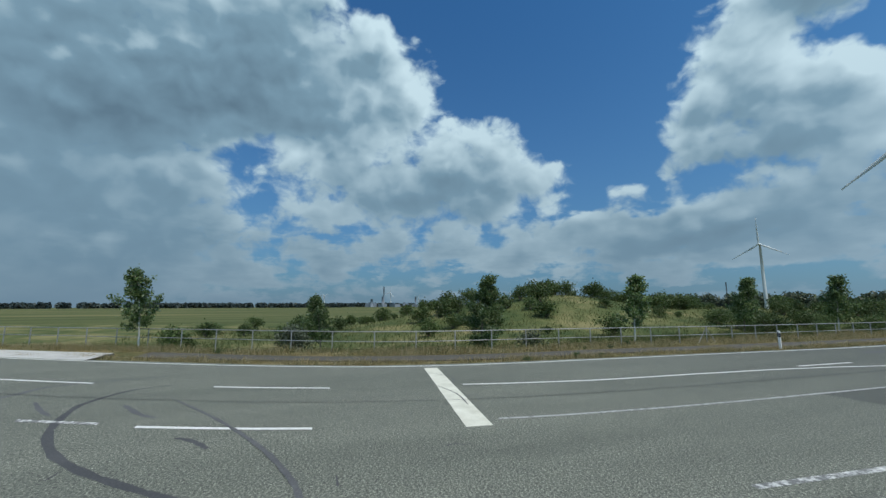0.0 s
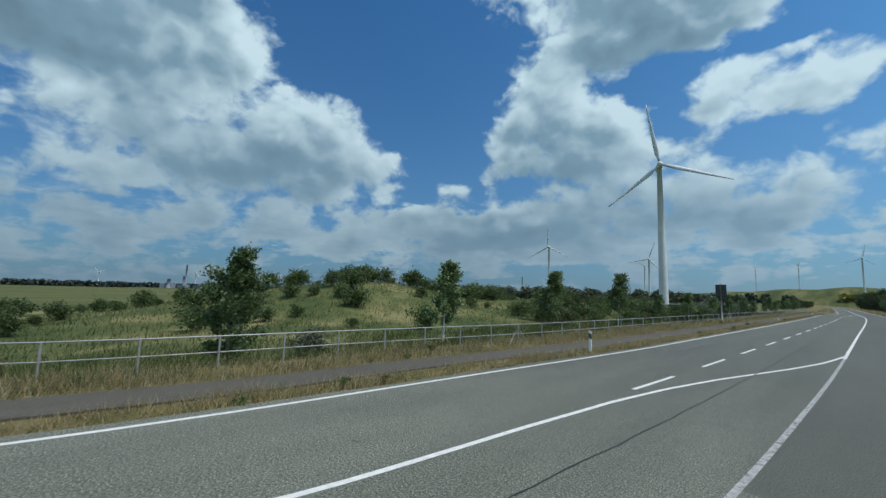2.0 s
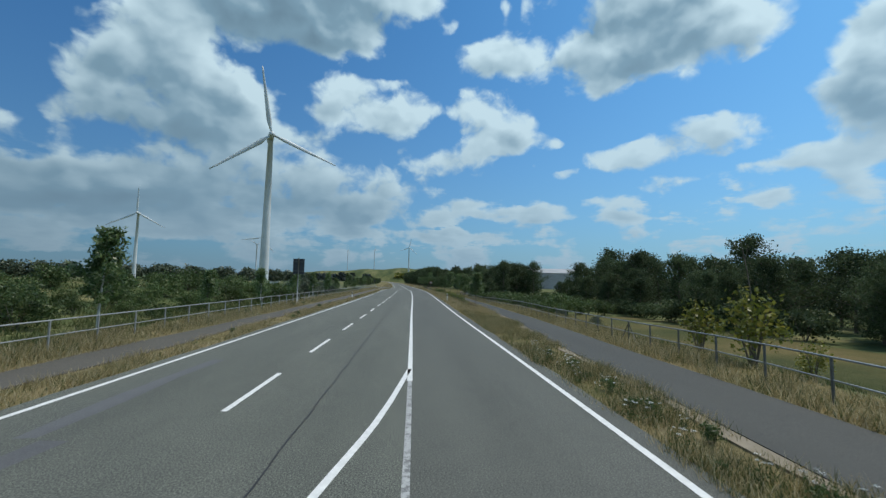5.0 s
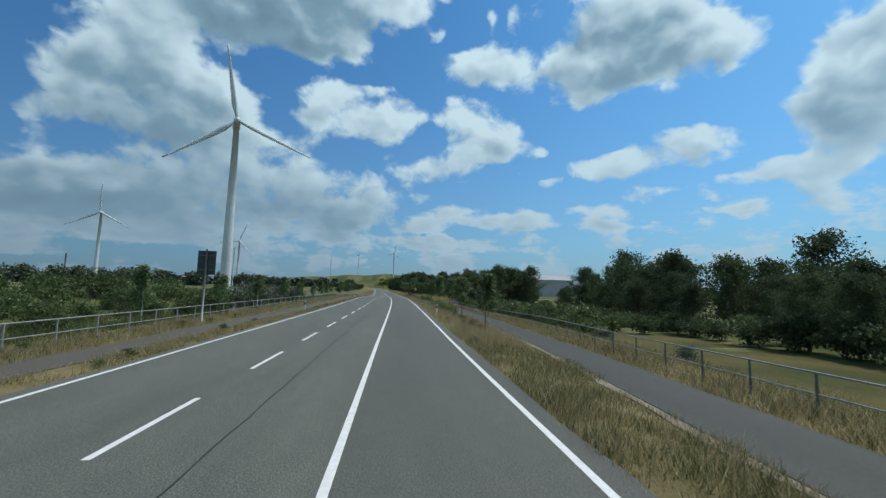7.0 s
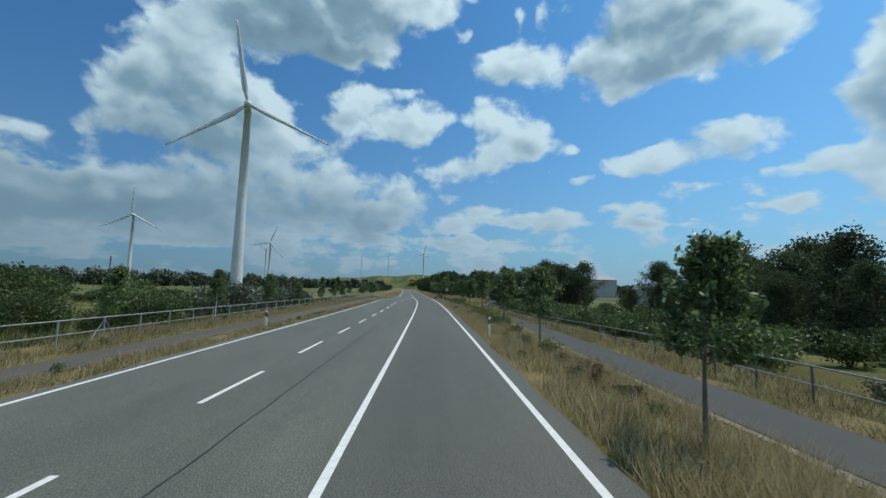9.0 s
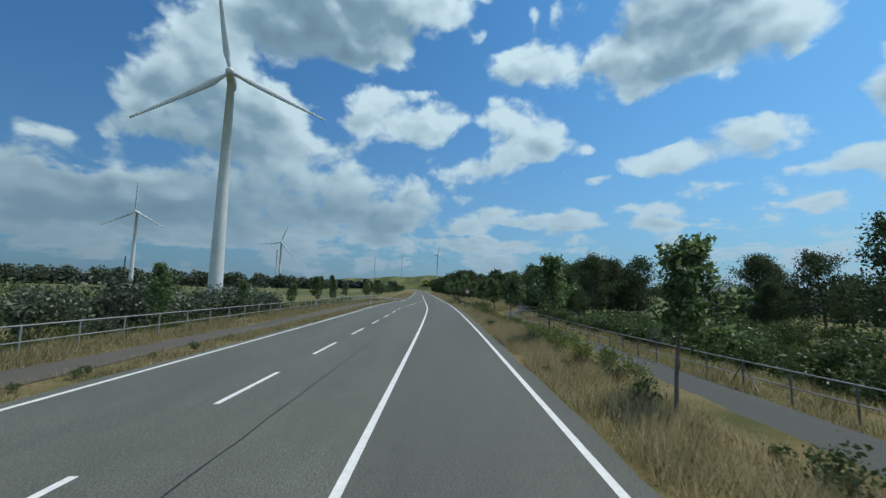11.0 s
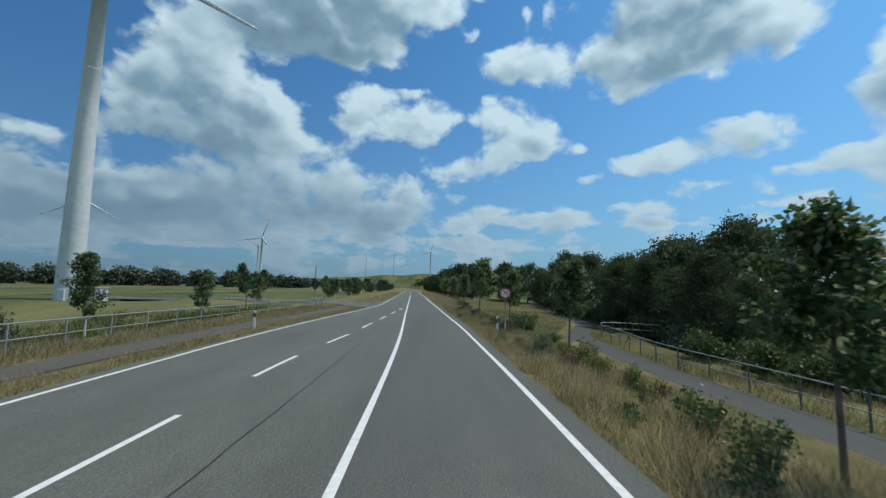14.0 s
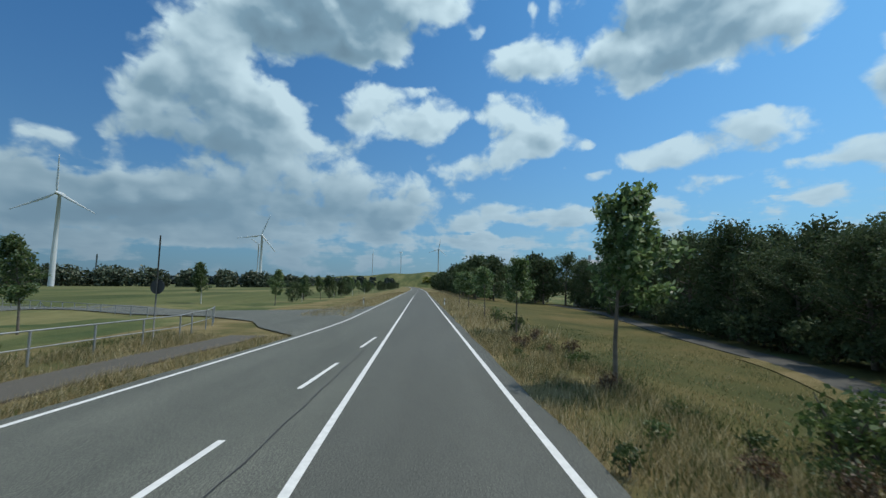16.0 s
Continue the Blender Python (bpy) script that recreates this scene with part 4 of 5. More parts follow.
def disc(bm, r, y, z, depth, segs=40, r_in=0.0):
    if r_in:
        a = [(math.cos(t), math.sin(t)) for t in np.linspace(0, 2 * math.pi, segs, endpoint=False)]
        rings = [[bm.verts.new((r_ * c, y_, z + r_ * s)) for c, s in a] for r_, y_ in ((r_in, y), (r, y), (r, y + depth), (r_in, y + depth))]
        for q in range(4):
            for i in range(segs):
                bm.faces.new((rings[q][i], rings[q][(i + 1) % segs], rings[(q + 1) % 4][(i + 1) % segs], rings[(q + 1) % 4][i]))
    else:
        g = bmesh.ops.create_cone(bm, cap_ends=True, segments=segs, radius1=r, radius2=r, depth=depth)
        bmesh.ops.transform(bm, matrix=Matrix.Translation((0, y, z)) @ Matrix.Rotation(radians(90), 4, "X"), verts=g["verts"])


def speed_sign(x, y, z0, zc):
    ob = thing("speed_sign", "round speed limit sign with a red ring on a steel post", "road sign", (x, y, z0))
    h = zc - z0
    bm = bmesh.new()
    add_tube(bm, [(0, 0.05, -0.3), (0, 0.05, h + 0.28)], 0.032, 10)
    part("post", bm, M_STEEL, ob)
    bm = bmesh.new()
    disc(bm, 0.30, 0.0, h, 0.012)
    plate = part("plate", bm, M_WHITE, ob, "white sign face")
    bm = bmesh.new()
    disc(bm, 0.29, -0.012, h, 0.008, r_in=0.215)
    part("ring", bm, M_RED, plate, "red ring")
    glyphs("70", 0.30, M_BLACK, plate, (0, -0.010, h), "numerals")
    for dz in (-0.12, 0.12):
        bm = bmesh.new()
        add_box(bm, 0, 0.035, h + dz, 0.12, 0.03, 0.03, bevel=0.003)
        part("clamp", bm, M_STEEL, ob)
    return ob


speed_sign(7.55, 117.5, -0.30, 2.02)


def info_board(x, y):
    """Seen from behind: two dark boards on one round post."""
    ob = thing("sign_board", "dark back of a double traffic board on a post", "road sign", (x, y, -0.1))
    bm = bmesh.new()
    add_tube(bm, [(0, 0, -0.3), (0, 0, 4.55)], 0.055, 12)
    part("post", bm, M_STEEL, ob)
    for sx in (-1, 1):
        bm = bmesh.new()
        add_box(bm, sx * 0.285, 0.08, 3.72, 0.52, 0.03, 1.5, bevel=0.01)
        bd = part("board", bm, M_BOARD, ob)
        for dz in (-0.45, 0.45):
            bm = bmesh.new()
            add_box(bm, sx * 0.27, 0.05, 3.72 + dz, 0.5, 0.03, 0.05, bevel=0.004)
            part("stiffener", bm, M_DARKSTEEL, bd)
    return ob


info_board(-8.0, 54.2)


def arrow_sign(x, y):
    ob = thing("round_sign", "dark back of a round sign on a thin post", "road sign", (x, y, -0.1))
    bm = bmesh.new()
    add_tube(bm, [(0, 0, -0.3), (0, 0, 4.4)], 0.03, 10)
    part("post", bm, M_DARKSTEEL, ob)
    bm = bmesh.new()
    disc(bm, 0.30, 0.04, 2.25, 0.014)
    part("plate", bm, M_BOARD, ob)
    return ob


arrow_sign(-8.75, 137.3)


# ---------------------------------------------------------------- wind turbines
def turbine(x, y, z0, hub_z, blade, face, spin, near=False):
    """face: degrees to which the rotor looks, from -y; spin: angle of the first blade."""
    ob = thing("wind_turbine", "white three-bladed wind turbine on a tapered tube tower", "wind turbine", (x, y, z0), "wind turbines")
    s = blade / 25.0
    h = hub_z - z0
    bm = bmesh.new()
    add_tube(bm, [(0, 0, -1), (0, 0, h * 0.02), (0, 0, h * 0.5), (0, 0, h - 1.0 * s)], [1.75 * s, 1.72 * s, 1.32 * s, 0.88 * s], 40 if near else 16)
    tower = part("tower", bm, M_TOWER, ob, "white tapered tube tower", smooth=False)
    if near:
        for q in (0.33, 0.66):
            bm = bmesh.new()
            r = 1.72 * s + (0.88 - 1.72) * s * q + 0.03
            add_tube(bm, [(0, 0, h * q - 0.06), (0, 0, h * q + 0.06)], r, 40)
            part("flange", bm, M_TOWER, tower)
        bm = bmesh.new()
        add_box(bm, 0.4, -1.66 * s, 1.6, 0.95, 0.25, 2.1, bevel=0.03)
        part("door", bm, M_BLADE, tower)
        for q in range(5):
            bm = bmesh.new()
            add_box(bm, 0.6, -2.5 - 0.28 * q, 0.55 - 0.2 * q, 1.1, 0.3, 0.05)
            part("step", bm, M_DARKSTEEL, tower)
    rot = Matrix.Rotation(radians(face), 4, "Z")
    bm = bmesh.new()
    prof = [(-3.2, 0.55), (-2.6, 0.95), (-1.2, 1.2), (1.5, 1.25), (4.2, 1.15), (5.6, 0.85), (6.1, 0.45)]
    rings = []
    for yy, r in prof:
        rings.append([bm.verts.new(rot @ Vector((r * 0.95 * s * math.copysign(abs(math.cos(a)) ** 0.7, math.cos(a)), yy * s, h + r * s * math.copysign(abs(math.sin(a)) ** 0.7, math.sin(a)))))
                      for a in np.linspace(0, 2 * math.pi, 16, endpoint=False)])
    for a, b in zip(rings, rings[1:]):
        for i in range(16):
            bm.faces.new((a[i], a[(i + 1) % 16], b[(i + 1) % 16], b[i])).smooth = True
    bm.faces.new(rings[0]), bm.faces.new(rings[-1][::-1])
    bmesh.ops.recalc_face_normals(bm, faces=bm.faces)
    part("nacelle", bm, M_BLADE, ob)
    bm = bmesh.new()
    g = bmesh.ops.create_uvsphere(bm, u_segments=16, v_segments=10, radius=1.0)
    bmesh.ops.transform(bm, matrix=rot @ Matrix.Translation((0, -3.6 * s, h)) @ Matrix.Diagonal((1.15 * s, 1.5 * s, 1.15 * s, 1)), verts=g["verts"])
    hub = part("hub", bm, M_BLADE, ob, smooth=True)
    for k in range(3):
        bm = bmesh.new()
        a0 = radians(spin + 120 * k)
        rings = []
        for q in np.linspace(0, 1, 13):
            rad = (0.9 + (blade - 0.9 * s) * q / 1.0) if q else 0.9 * s
            root = q < 0.06
            chord = (0.5 if root else 0.38 + 1.35 * (1 - q) ** 1.1 * min(1, (q - 0.02) / 0.16)) * s
            thick = (0.5 if root else 0.42 * (1 - q) + 0.05) * s
            tw = radians(18 * (1 - q) ** 2 + 4)
            ring = []
            for b in np.linspace(0, 2 * math.pi, 10, endpoint=False):
                cx, cy = math.cos(b) * chord * 0.62 + chord * 0.15, math.sin(b) * thick
                lx, ly = cx * math.cos(tw) - cy * math.sin(tw), cx * math.sin(tw) + cy * math.cos(tw) - 1.2 * s * q * q
                px = math.cos(a0) * rad - math.sin(a0) * lx
                pz = math.sin(a0) * rad + math.cos(a0) * lx
                ring.append(bm.verts.new(rot @ Vector((px, -3.6 * s + ly, h + pz))))
            rings.append(ring)
        for r0, r1 in zip(rings, rings[1:]):
            for i in range(10):
                bm.faces.new((r0[i], r0[(i + 1) % 10], r1[(i + 1) % 10], r1[i])).smooth = True
        bm.faces.new(rings[0]), bm.faces.new(rings[-1][::-1])
        bmesh.ops.recalc_face_normals(bm, faces=bm.faces)
        part("blade", bm, M_BLADE, hub)
    return ob


turbine(-47.0, 151.9, -1.6, 50.6, 22.6, 24, 100, near=True)
def transformer_cabinet(x, y):
    ob = thing("transformer_cabinet", "low pale transformer cabinet beside the wind turbine tower", "cabinet", (x, y, grounded(x, y)))
    for nm, args, mt in (("body", (0, 0, 0.85, 2.6, 1.8, 1.9), M_WALL), ("roof", (0, 0, 1.86, 2.8, 2.0, 0.14), M_ROOF),
                         ("door", (-0.62, -0.92, 0.85, 1.1, 0.05, 1.6), M_TOWER), ("door", (0.62, -0.92, 0.85, 1.1, 0.05, 1.6), M_TOWER)):
        bm = bmesh.new()
        add_box(bm, *args, bevel=0.02)
        part(nm, bm, mt, ob)


transformer_cabinet(-43.2, 151.5)
turbine(-214, 341, -3, 51.5, 21.5, 20, 90)
turbine(-205, 571, -3, 57, 25.0, 15, 70)
turbine(-222, 600, -3, 50, 14.0, 40, 30)
turbine(-13, 1061, 8, 88, 26.0, 15, 80)
turbine(-111, 1150, 8, 87, 16.0, 80, 90)
turbine(-202, 1250, 8, 90, 16.0, 80, 90)
for azi, dist in ((62, 1900), (70, 2100), (79, 1800), (88, 2300), (75, 2600)):
    turbine(-dist * math.sin(radians(azi)), dist * math.cos(radians(azi)), -3, 62, 30, azi - 30, azi * 7)


# ---------------------------------------------------------------- plants
RNG = np.random.default_rng(5)


def leaf_quads(points, size, rng, slim=0.55, droop=0.0):
    n = len(points)
    a = rng.normal(size=(n, 3))
    a[:, 2] -= droop
    a /= np.linalg.norm(a, axis=1, keepdims=True)
    b = np.cross(a, rng.normal(size=(n, 3)))
    b /= np.linalg.norm(b, axis=1, keepdims=True)
    s = size * rng.uniform(0.6, 1.35, size=(n, 1))
    a, b = a * s * 0.5, b * s * 0.5 * slim
    p = np.asarray(points)
    return np.stack([p - a, p + b - a * 0.1, p + a, p - b - a * 0.1], 1)


def limbed(rng, height, bare, spread, limbs, per, leaf, lift=0.75, trunk_r=0.05, lean=0.0, clump=0.16, top=0.35):
    """Trunk tube, limb tubes and leaf quads of a tree with its foot at the origin."""
    tb, lb, pts = bmesh.new(), bmesh.new(), []
    bend = rng.normal(size=2) * 0.04 * height
    axis = lambda q: Vector((bend[0] * q * q + lean * q * q, bend[1] * q * q, height * q))
    add_tube(tb, [(0, 0, -0.25)] + [axis(q) for q in (0.0, 0.25, 0.5, 0.75, 0.97)], [trunk_r * 1.25, trunk_r * 1.15, trunk_r * 0.9, trunk_r * 0.7, trunk_r * 0.42, trunk_r * 0.12], 9)
    for k in range(limbs):
        q = bare + (0.97 - bare) * ((k + 0.5) / limbs) ** 0.9
        rel = (q - bare) / (1 - bare)
        ln = spread * (0.35 + 1.0 * math.sin(math.pi * min(1, 0.18 + rel * 0.80)) ** 1.0) * rng.uniform(0.55, 1.2) * (1 - top * rel)
        an = k * 2.4 + rng.uniform(-0.5, 0.5)
        p0 = axis(q)
        up = lift * rng.uniform(0.6, 1.3) * (0.6 + 0.8 * rel)
        d = Vector((math.cos(an), math.sin(an), up)).normalized()
        mid = p0 + d * ln * 0.55 + Vector((0, 0, -0.03 * ln))
        end = p0 + d * ln + Vector((lean * 0.3, 0, 0.1 * ln))
        add_tube(lb, [p0, mid, end], [trunk_r * 0.38 * (1.1 - rel * 0.6), trunk_r * 0.22, trunk_r * 0.07], 5, caps=False)
        m = int(per * rng.uniform(0.6, 1.4))
        f = rng.uniform(0.25, 1.08, size=(m, 1)) ** 0.8
        line_pts = np.array(p0) + (np.array(end) - np.array(p0)) * f
        pts.append(line_pts + rng.normal(size=(m, 3)).clip(-1.5, 1.5) * clump * spread * np.array([1, 1, 0.85]))
    m = int(per * 1.2)
    pts.append(np.array(axis(0.93)) + rng.normal(size=(m, 3)) * np.array([0.13, 0.13, 0.3]) * spread * 0.7)
    return tb, lb, leaf_quads(np.concatenate(pts), leaf, rng)


def tree_kind(name, label, category, group, seed, leaf_mat, bark=M_BARK, **kw):
    rng = np.random.default_rng(seed)
    ob = thing(name, label, category, (0, 0, 0), group)
    tb, lb, quads = limbed(rng, **kw)
    tr = part("trunk", tb, bark, ob)
    part("branchwork", lb, M_BARK, tr)
    put("crown", quads_mesh("crown", quads, 4), leaf_mat, ob)
    return ob


def bush_kind(name, label, group, seed, leaf_mat, w, h, n, leaf, stems=7, category="bush", clumps=16):
    rng = np.random.default_rng(seed)
    ob = thing(name, label, category, (0, 0, 0), group)
    bm = bmesh.new()
    pts = []
    for k in range(stems):
        a = k * 2.4 + rng.uniform(-0.4, 0.4)
        e = Vector((math.cos(a) * w * 0.36 * rng.uniform(0.5, 1.1), math.sin(a) * w * 0.36 * rng.uniform(0.5, 1.1), h * rng.uniform(0.55, 0.9)))
        add_tube(bm, [(0.04 * math.cos(a), 0.04 * math.sin(a), -0.1), e * 0.55 + Vector((0, 0, h * 0.05)), e], [0.03, 0.02, 0.006], 5, caps=False)
    part("branchwork", bm, M_BARK, ob)
    for k in range(clumps):
        d = rng.normal(size=3)
        d /= np.linalg.norm(d)
        r = rng.uniform(0.35, 0.95)
        c = np.array([d[0] * w * 0.5 * r, d[1] * w * 0.5 * r, h * 0.5 + d[2] * h * 0.42 * r])
        m = n // clumps
        pts.append(c + rng.normal(size=(m, 3)) * np.array([w * 0.11, w * 0.11, h * 0.10]))
    pts = np.concatenate(pts)
    pts[:, 2] = np.abs(pts[:, 2]) + 0.02
    put("foliage", quads_mesh("foliage", leaf_quads(pts, leaf, rng), 4), leaf_mat, ob)
    return ob


def plant(kind, x, y, turn, scale, z=None):
    kind.scale = (scale, scale, scale * 1.0)
    o = copy_thing(kind, Matrix.Translation((x, y, grounded(x, y) if z is None else z)) @ Matrix.Rotation(turn, 4, "Z"))
    kind.scale = (1, 1, 1)
    return o


def retire(*kinds):
    """The patterns themselves leave the scene once copied."""
    for k in kinds:
        for o in (*k.children_recursive, k):
            bpy.data.objects.remove(o)


random.seed(3)
# young trees in a row beyond the railing on the left
young = [tree_kind("young_tree", "slim young oak with a pale trunk behind the railing", "tree", "young roadside trees", 20 + k, M_YOUNG, M_WHITEWASH if k % 2 == 0 else M_BARK,
                   height=4.8, bare=0.28, spread=1.05, limbs=26, per=170, leaf=0.16, trunk_r=0.055, lean=0.45, clump=0.15, top=0.55) for k in range(4)]
row = [(-18.2, -16.5, 1.0), (-15.2, -6.4, 0.82), (-12.1, 13.9, 1.0), (-11.4, 23.4, 0.94), (-11.0, 33.6, 0.98), (-16.8, 139.6, 0.95), (-30.2, 175.8, 1.15)]
row += [(float(across(y, -11.4)), y, random.uniform(0.62, 0.86)) for y in np.arange(44, 262, 10.1)]
for k, (x, y, s) in enumerate(row):
    if not (140 < y < 160):
        plant(young[k % 4], x, y, random.uniform(0, 6.3), s)
# young trees on the right verge, above the lower path
verge = [tree_kind("verge_tree", "young roadside tree with a thin dark trunk on the verge", "tree", "verge trees", 40 + k, M_YOUNG, M_BARK,
                   height=4.15, bare=0.40, spread=1.0, limbs=22, per=170, leaf=0.15, lift=0.8, trunk_r=0.05, lean=0.35, clump=0.15, top=0.5) for k in range(3)]
for k, (x, y, s) in enumerate(((8.9, 50.2, 0.80), (9.35, 61.6, 0.85), (9.4, 70.8, 0.9), (9.3, 80.9, 1.0), (9.05, 90.5, 0.88), (9.27, 101.1, 0.9), (9.0, 111.4, 0.9), (8.52, 121.6, 0.9), (7.55, 131.0, 1.17),
                               (6.9, 141.3, 0.9), (6.3, 151.5, 0.9), (5.7, 162, 0.9), (5.1, 172, 0.95))):
    plant(verge[k % 3], x, y, random.uniform(0, 6.3), s)
wide = tree_kind("broad_young_tree", "broad young tree behind the railing, leaves ruffled by wind", "tree", "young roadside trees", 33, M_YOUNG, M_BARK,
                 height=5.0, bare=0.10, spread=1.45, limbs=30, per=270, leaf=0.15, trunk_r=0.06, lean=0.7, clump=0.12, top=0.5)
plant(wide, -13.9, 3.3, 0.4, 1.0)
retire(*young, *verge, wide)
# the dark wood on the right
edge = [tree_kind("wood_tree", "dense dark green tree at the edge of the wood", "tree", "wood edge", 60 + k, M_WOODLEAF, M_BARK,
                  height=6.4 + 0.35 * k, bare=0.05, spread=2.3, limbs=36, per=330, leaf=0.17, lift=0.55, trunk_r=0.14, clump=0.15, top=0.3) for k in range(3)]
inner = [tree_kind("wood_tree", "dense dark green tree inside the wood", "tree", "wood edge", 66 + k, M_WOODLEAF, M_BARK,
                   height=6.4 + 0.5 * k, bare=0.10, spread=2.3, limbs=30, per=180, leaf=0.235, lift=0.55, trunk_r=0.14, clump=0.16, top=0.3) for k in range(3)]
spots = []
for u0, y_end, tall in ((35.0, 86, 1.0), (41.0, 94, 1.25), (47.5, 102, 1.45)):
    for y in np.arange(40 + (u0 - 35) * 0.2, y_end, 5.0):
        spots.append((u0 + random.uniform(-1.8, 1.8), y + random.uniform(-1.6, 1.6), tall * random.uniform(0.78, 1.12) * (0.8 if y < 52 else 0.78 if y < 67 else 1.0), u0 < 40))
# the tall stand where the path turns away
for u0, y0, y1, tall in ((24.8, 121, 152, 0.95), (29.8, 127, 152, 1.2), (35.0, 131, 152, 1.33), (40.5, 133, 150, 1.3), (45.0, 139, 150, 1.05)):
    for y in np.arange(y0, y1, 3.9 if u0 < 31 else 5.0):
        spots.append((u0 + random.uniform(-1.0, 1.0), y + random.uniform(-1.4, 1.4), tall * random.uniform(0.82, 1.16) * (0.9 if y > 143 else 1.0), u0 < 28))
# lone trees in the gap
spots += [(46.9, 114.7, 1.45, True), (50.5, 117.0, 1.2, True), (51.5, 111.0, 1.3, False), (44.5, 110.5, 0.9, True), (41.0, 113.5, 0.7, True), (55.0, 105.0, 1.2, False)]
for y in np.arange(150, 208, 4.0):
    for u0 in (3.6, 7.6, 12.0):
        if not (159 < y < 165 and u0 < 5):
            spots.append((u0 + float(path_u(y) + path_w(y)) + random.uniform(-1.0, 1.3), y + random.uniform(-1.5, 1.5), random.uniform(0.95, 1.4), False))
for y in np.arange(16, 40, 4.6):
    for u0 in (36, 42):
        spots.append((u0 + random.uniform(-1.5, 1.5), y + random.uniform(-1, 1), random.uniform(0.75, 1.0), u0 < 40))
for k, (u, y, s, front) in enumerate(spots):
    if y > 118:
        u = max(u, float(path_u(y) + path_w(y)) + 2.6)
    plant((edge if front else inner)[k % 3], float(axis_x(y)) + u, y, random.uniform(0, 6.3), s)
retire(*edge, *inner)
far_wood = [tree_kind("far_tree", "leafy green tree along the far stretch of road", "tree", "far roadside trees", 70 + k, M_WOODLEAF, M_BARK,
                      height=7.0, bare=0.05, spread=2.5, limbs=24, per=62, leaf=0.55, lift=0.5, trunk_r=0.15, clump=0.2, top=0.25) for k in range(2)]
for k, y in enumerate(np.arange(207, 440, 5.5)):
    plant(far_wood[k % 2], float(axis_x(y)) + random.uniform(17, 22), y, random.uniform(0, 6.3), random.uniform(0.95, 1.5))
    plant(far_wood[(k + 1) % 2], float(axis_x(y)) + random.uniform(25, 38), y, random.uniform(0, 6.3), random.uniform(1.0, 1.5))
for k in range(26):
    y = 175 + k * 9.0
    plant(far_wood[k % 2], float(axis_x(y)) - random.uniform(10, 15), y, random.uniform(0, 6.3), random.uniform(0.35, 0.6))
for k, (x, y, s) in enumerate(((58, 127, 0.85), (61, 140, 0.8), (60, 117, 1.0), (52, 140, 0.7), (57, 150, 0.8), (62, 108, 1.2))):
    plant(far_wood[k % 2], x, y, k * 1.3, s)
retire(*far_wood)

bushes = [bush_kind("bush", "rounded green bush on the rough grassland", "bushes on the mound", 80 + k, M_SHRUB, 2.6, 2.1, 1150, 0.235, clumps=22) for k in range(3)]
n_b = 0
while n_b < 150:
    x, y = random.uniform(-92, -17), random.uniform(-22, 118)
    if y > 104 and x < -24 or (x > -26 and y < 40) or (x > -34 and y < 60 and random.random() < 0.6):
        continue
    plant(bushes[n_b % 3], x, y, random.uniform(0, 6.3), random.choice((0.45, 0.6, 0.8, 1.0, 1.25)) * random.uniform(0.85, 1.15))
    n_b += 1
for k in range(42):
    # low scrub where the wood stands back
    y = random.uniform(66, 119)
    plant(bushes[k % 3], float(across(y, random.uniform(21.0, 29.0))), y, random.uniform(0, 6.3), random.uniform(0.8, 1.4))
for k in range(46):
    # undergrowth in front of the wood
    y = random.uniform(62, 118)
    plant(bushes[k % 3], float(across(y, random.uniform(18.2, 21.5))), y, random.uniform(0, 6.3), random.uniform(0.5, 0.9))
for k in range(30):
    # bushes along the crest of the mound
    q = k / 29
    plant(bushes[k % 3], -62 + 26 * q + random.uniform(-5, 5), 14 + 66 * q + random.uniform(-3, 3), random.uniform(0, 6.3), random.uniform(0.9, 1.5))
retire(*bushes)
under = [bush_kind("undergrowth_bush", "dark dense undergrowth at the foot of the wood", "undergrowth", 88 + k, M_WOODLEAF, 3.4, 2.6, 1800, 0.26) for k in range(2)]
for k, y in enumerate(np.arange(42, 200, 3.1)):
    if not 84 < y < 119:
        plant(under[k % 2], float(axis_x(y)) + (random.uniform(31.5, 33.5) if y < 100 else max(random.uniform(23.8, 25.2), float(path_u(y) + path_w(y)) + random.uniform(1.4, 2.6))), y, random.uniform(0, 6.3), random.uniform(0.75, 1.15))
retire(*under)
big_b = [bush_kind("hawthorn_bush", "large dense dark green bush below the bank", "large bushes", 160 + k, M_SHRUB, 3.6, 2.9, 1900, 0.23) for k in range(2)]
for k in range(44):
    x, y = random.uniform(-36, -15), random.uniform(40, 108)
    plant(big_b[k % 2], x, y, random.uniform(0, 6.3), random.uniform(0.45, 0.95) * (1.35 if y > 66 else 1.0))
for k in range(40):
    # thicket between the low path and the far trees
    y = random.uniform(86, 126)
    plant(big_b[k % 2], random.uniform(24, 47) - max(0, 118 - y) * 0.1, y, random.uniform(0, 6.3), random.uniform(0.5, 0.95))
retire(*big_b)
silver = [bush_kind("willow_bush", "silvery green willow bush below the bank", "silvery bushes", 95 + k, M_SILVER, 2.6, 2.5, 1700, 0.18) for k in range(2)]
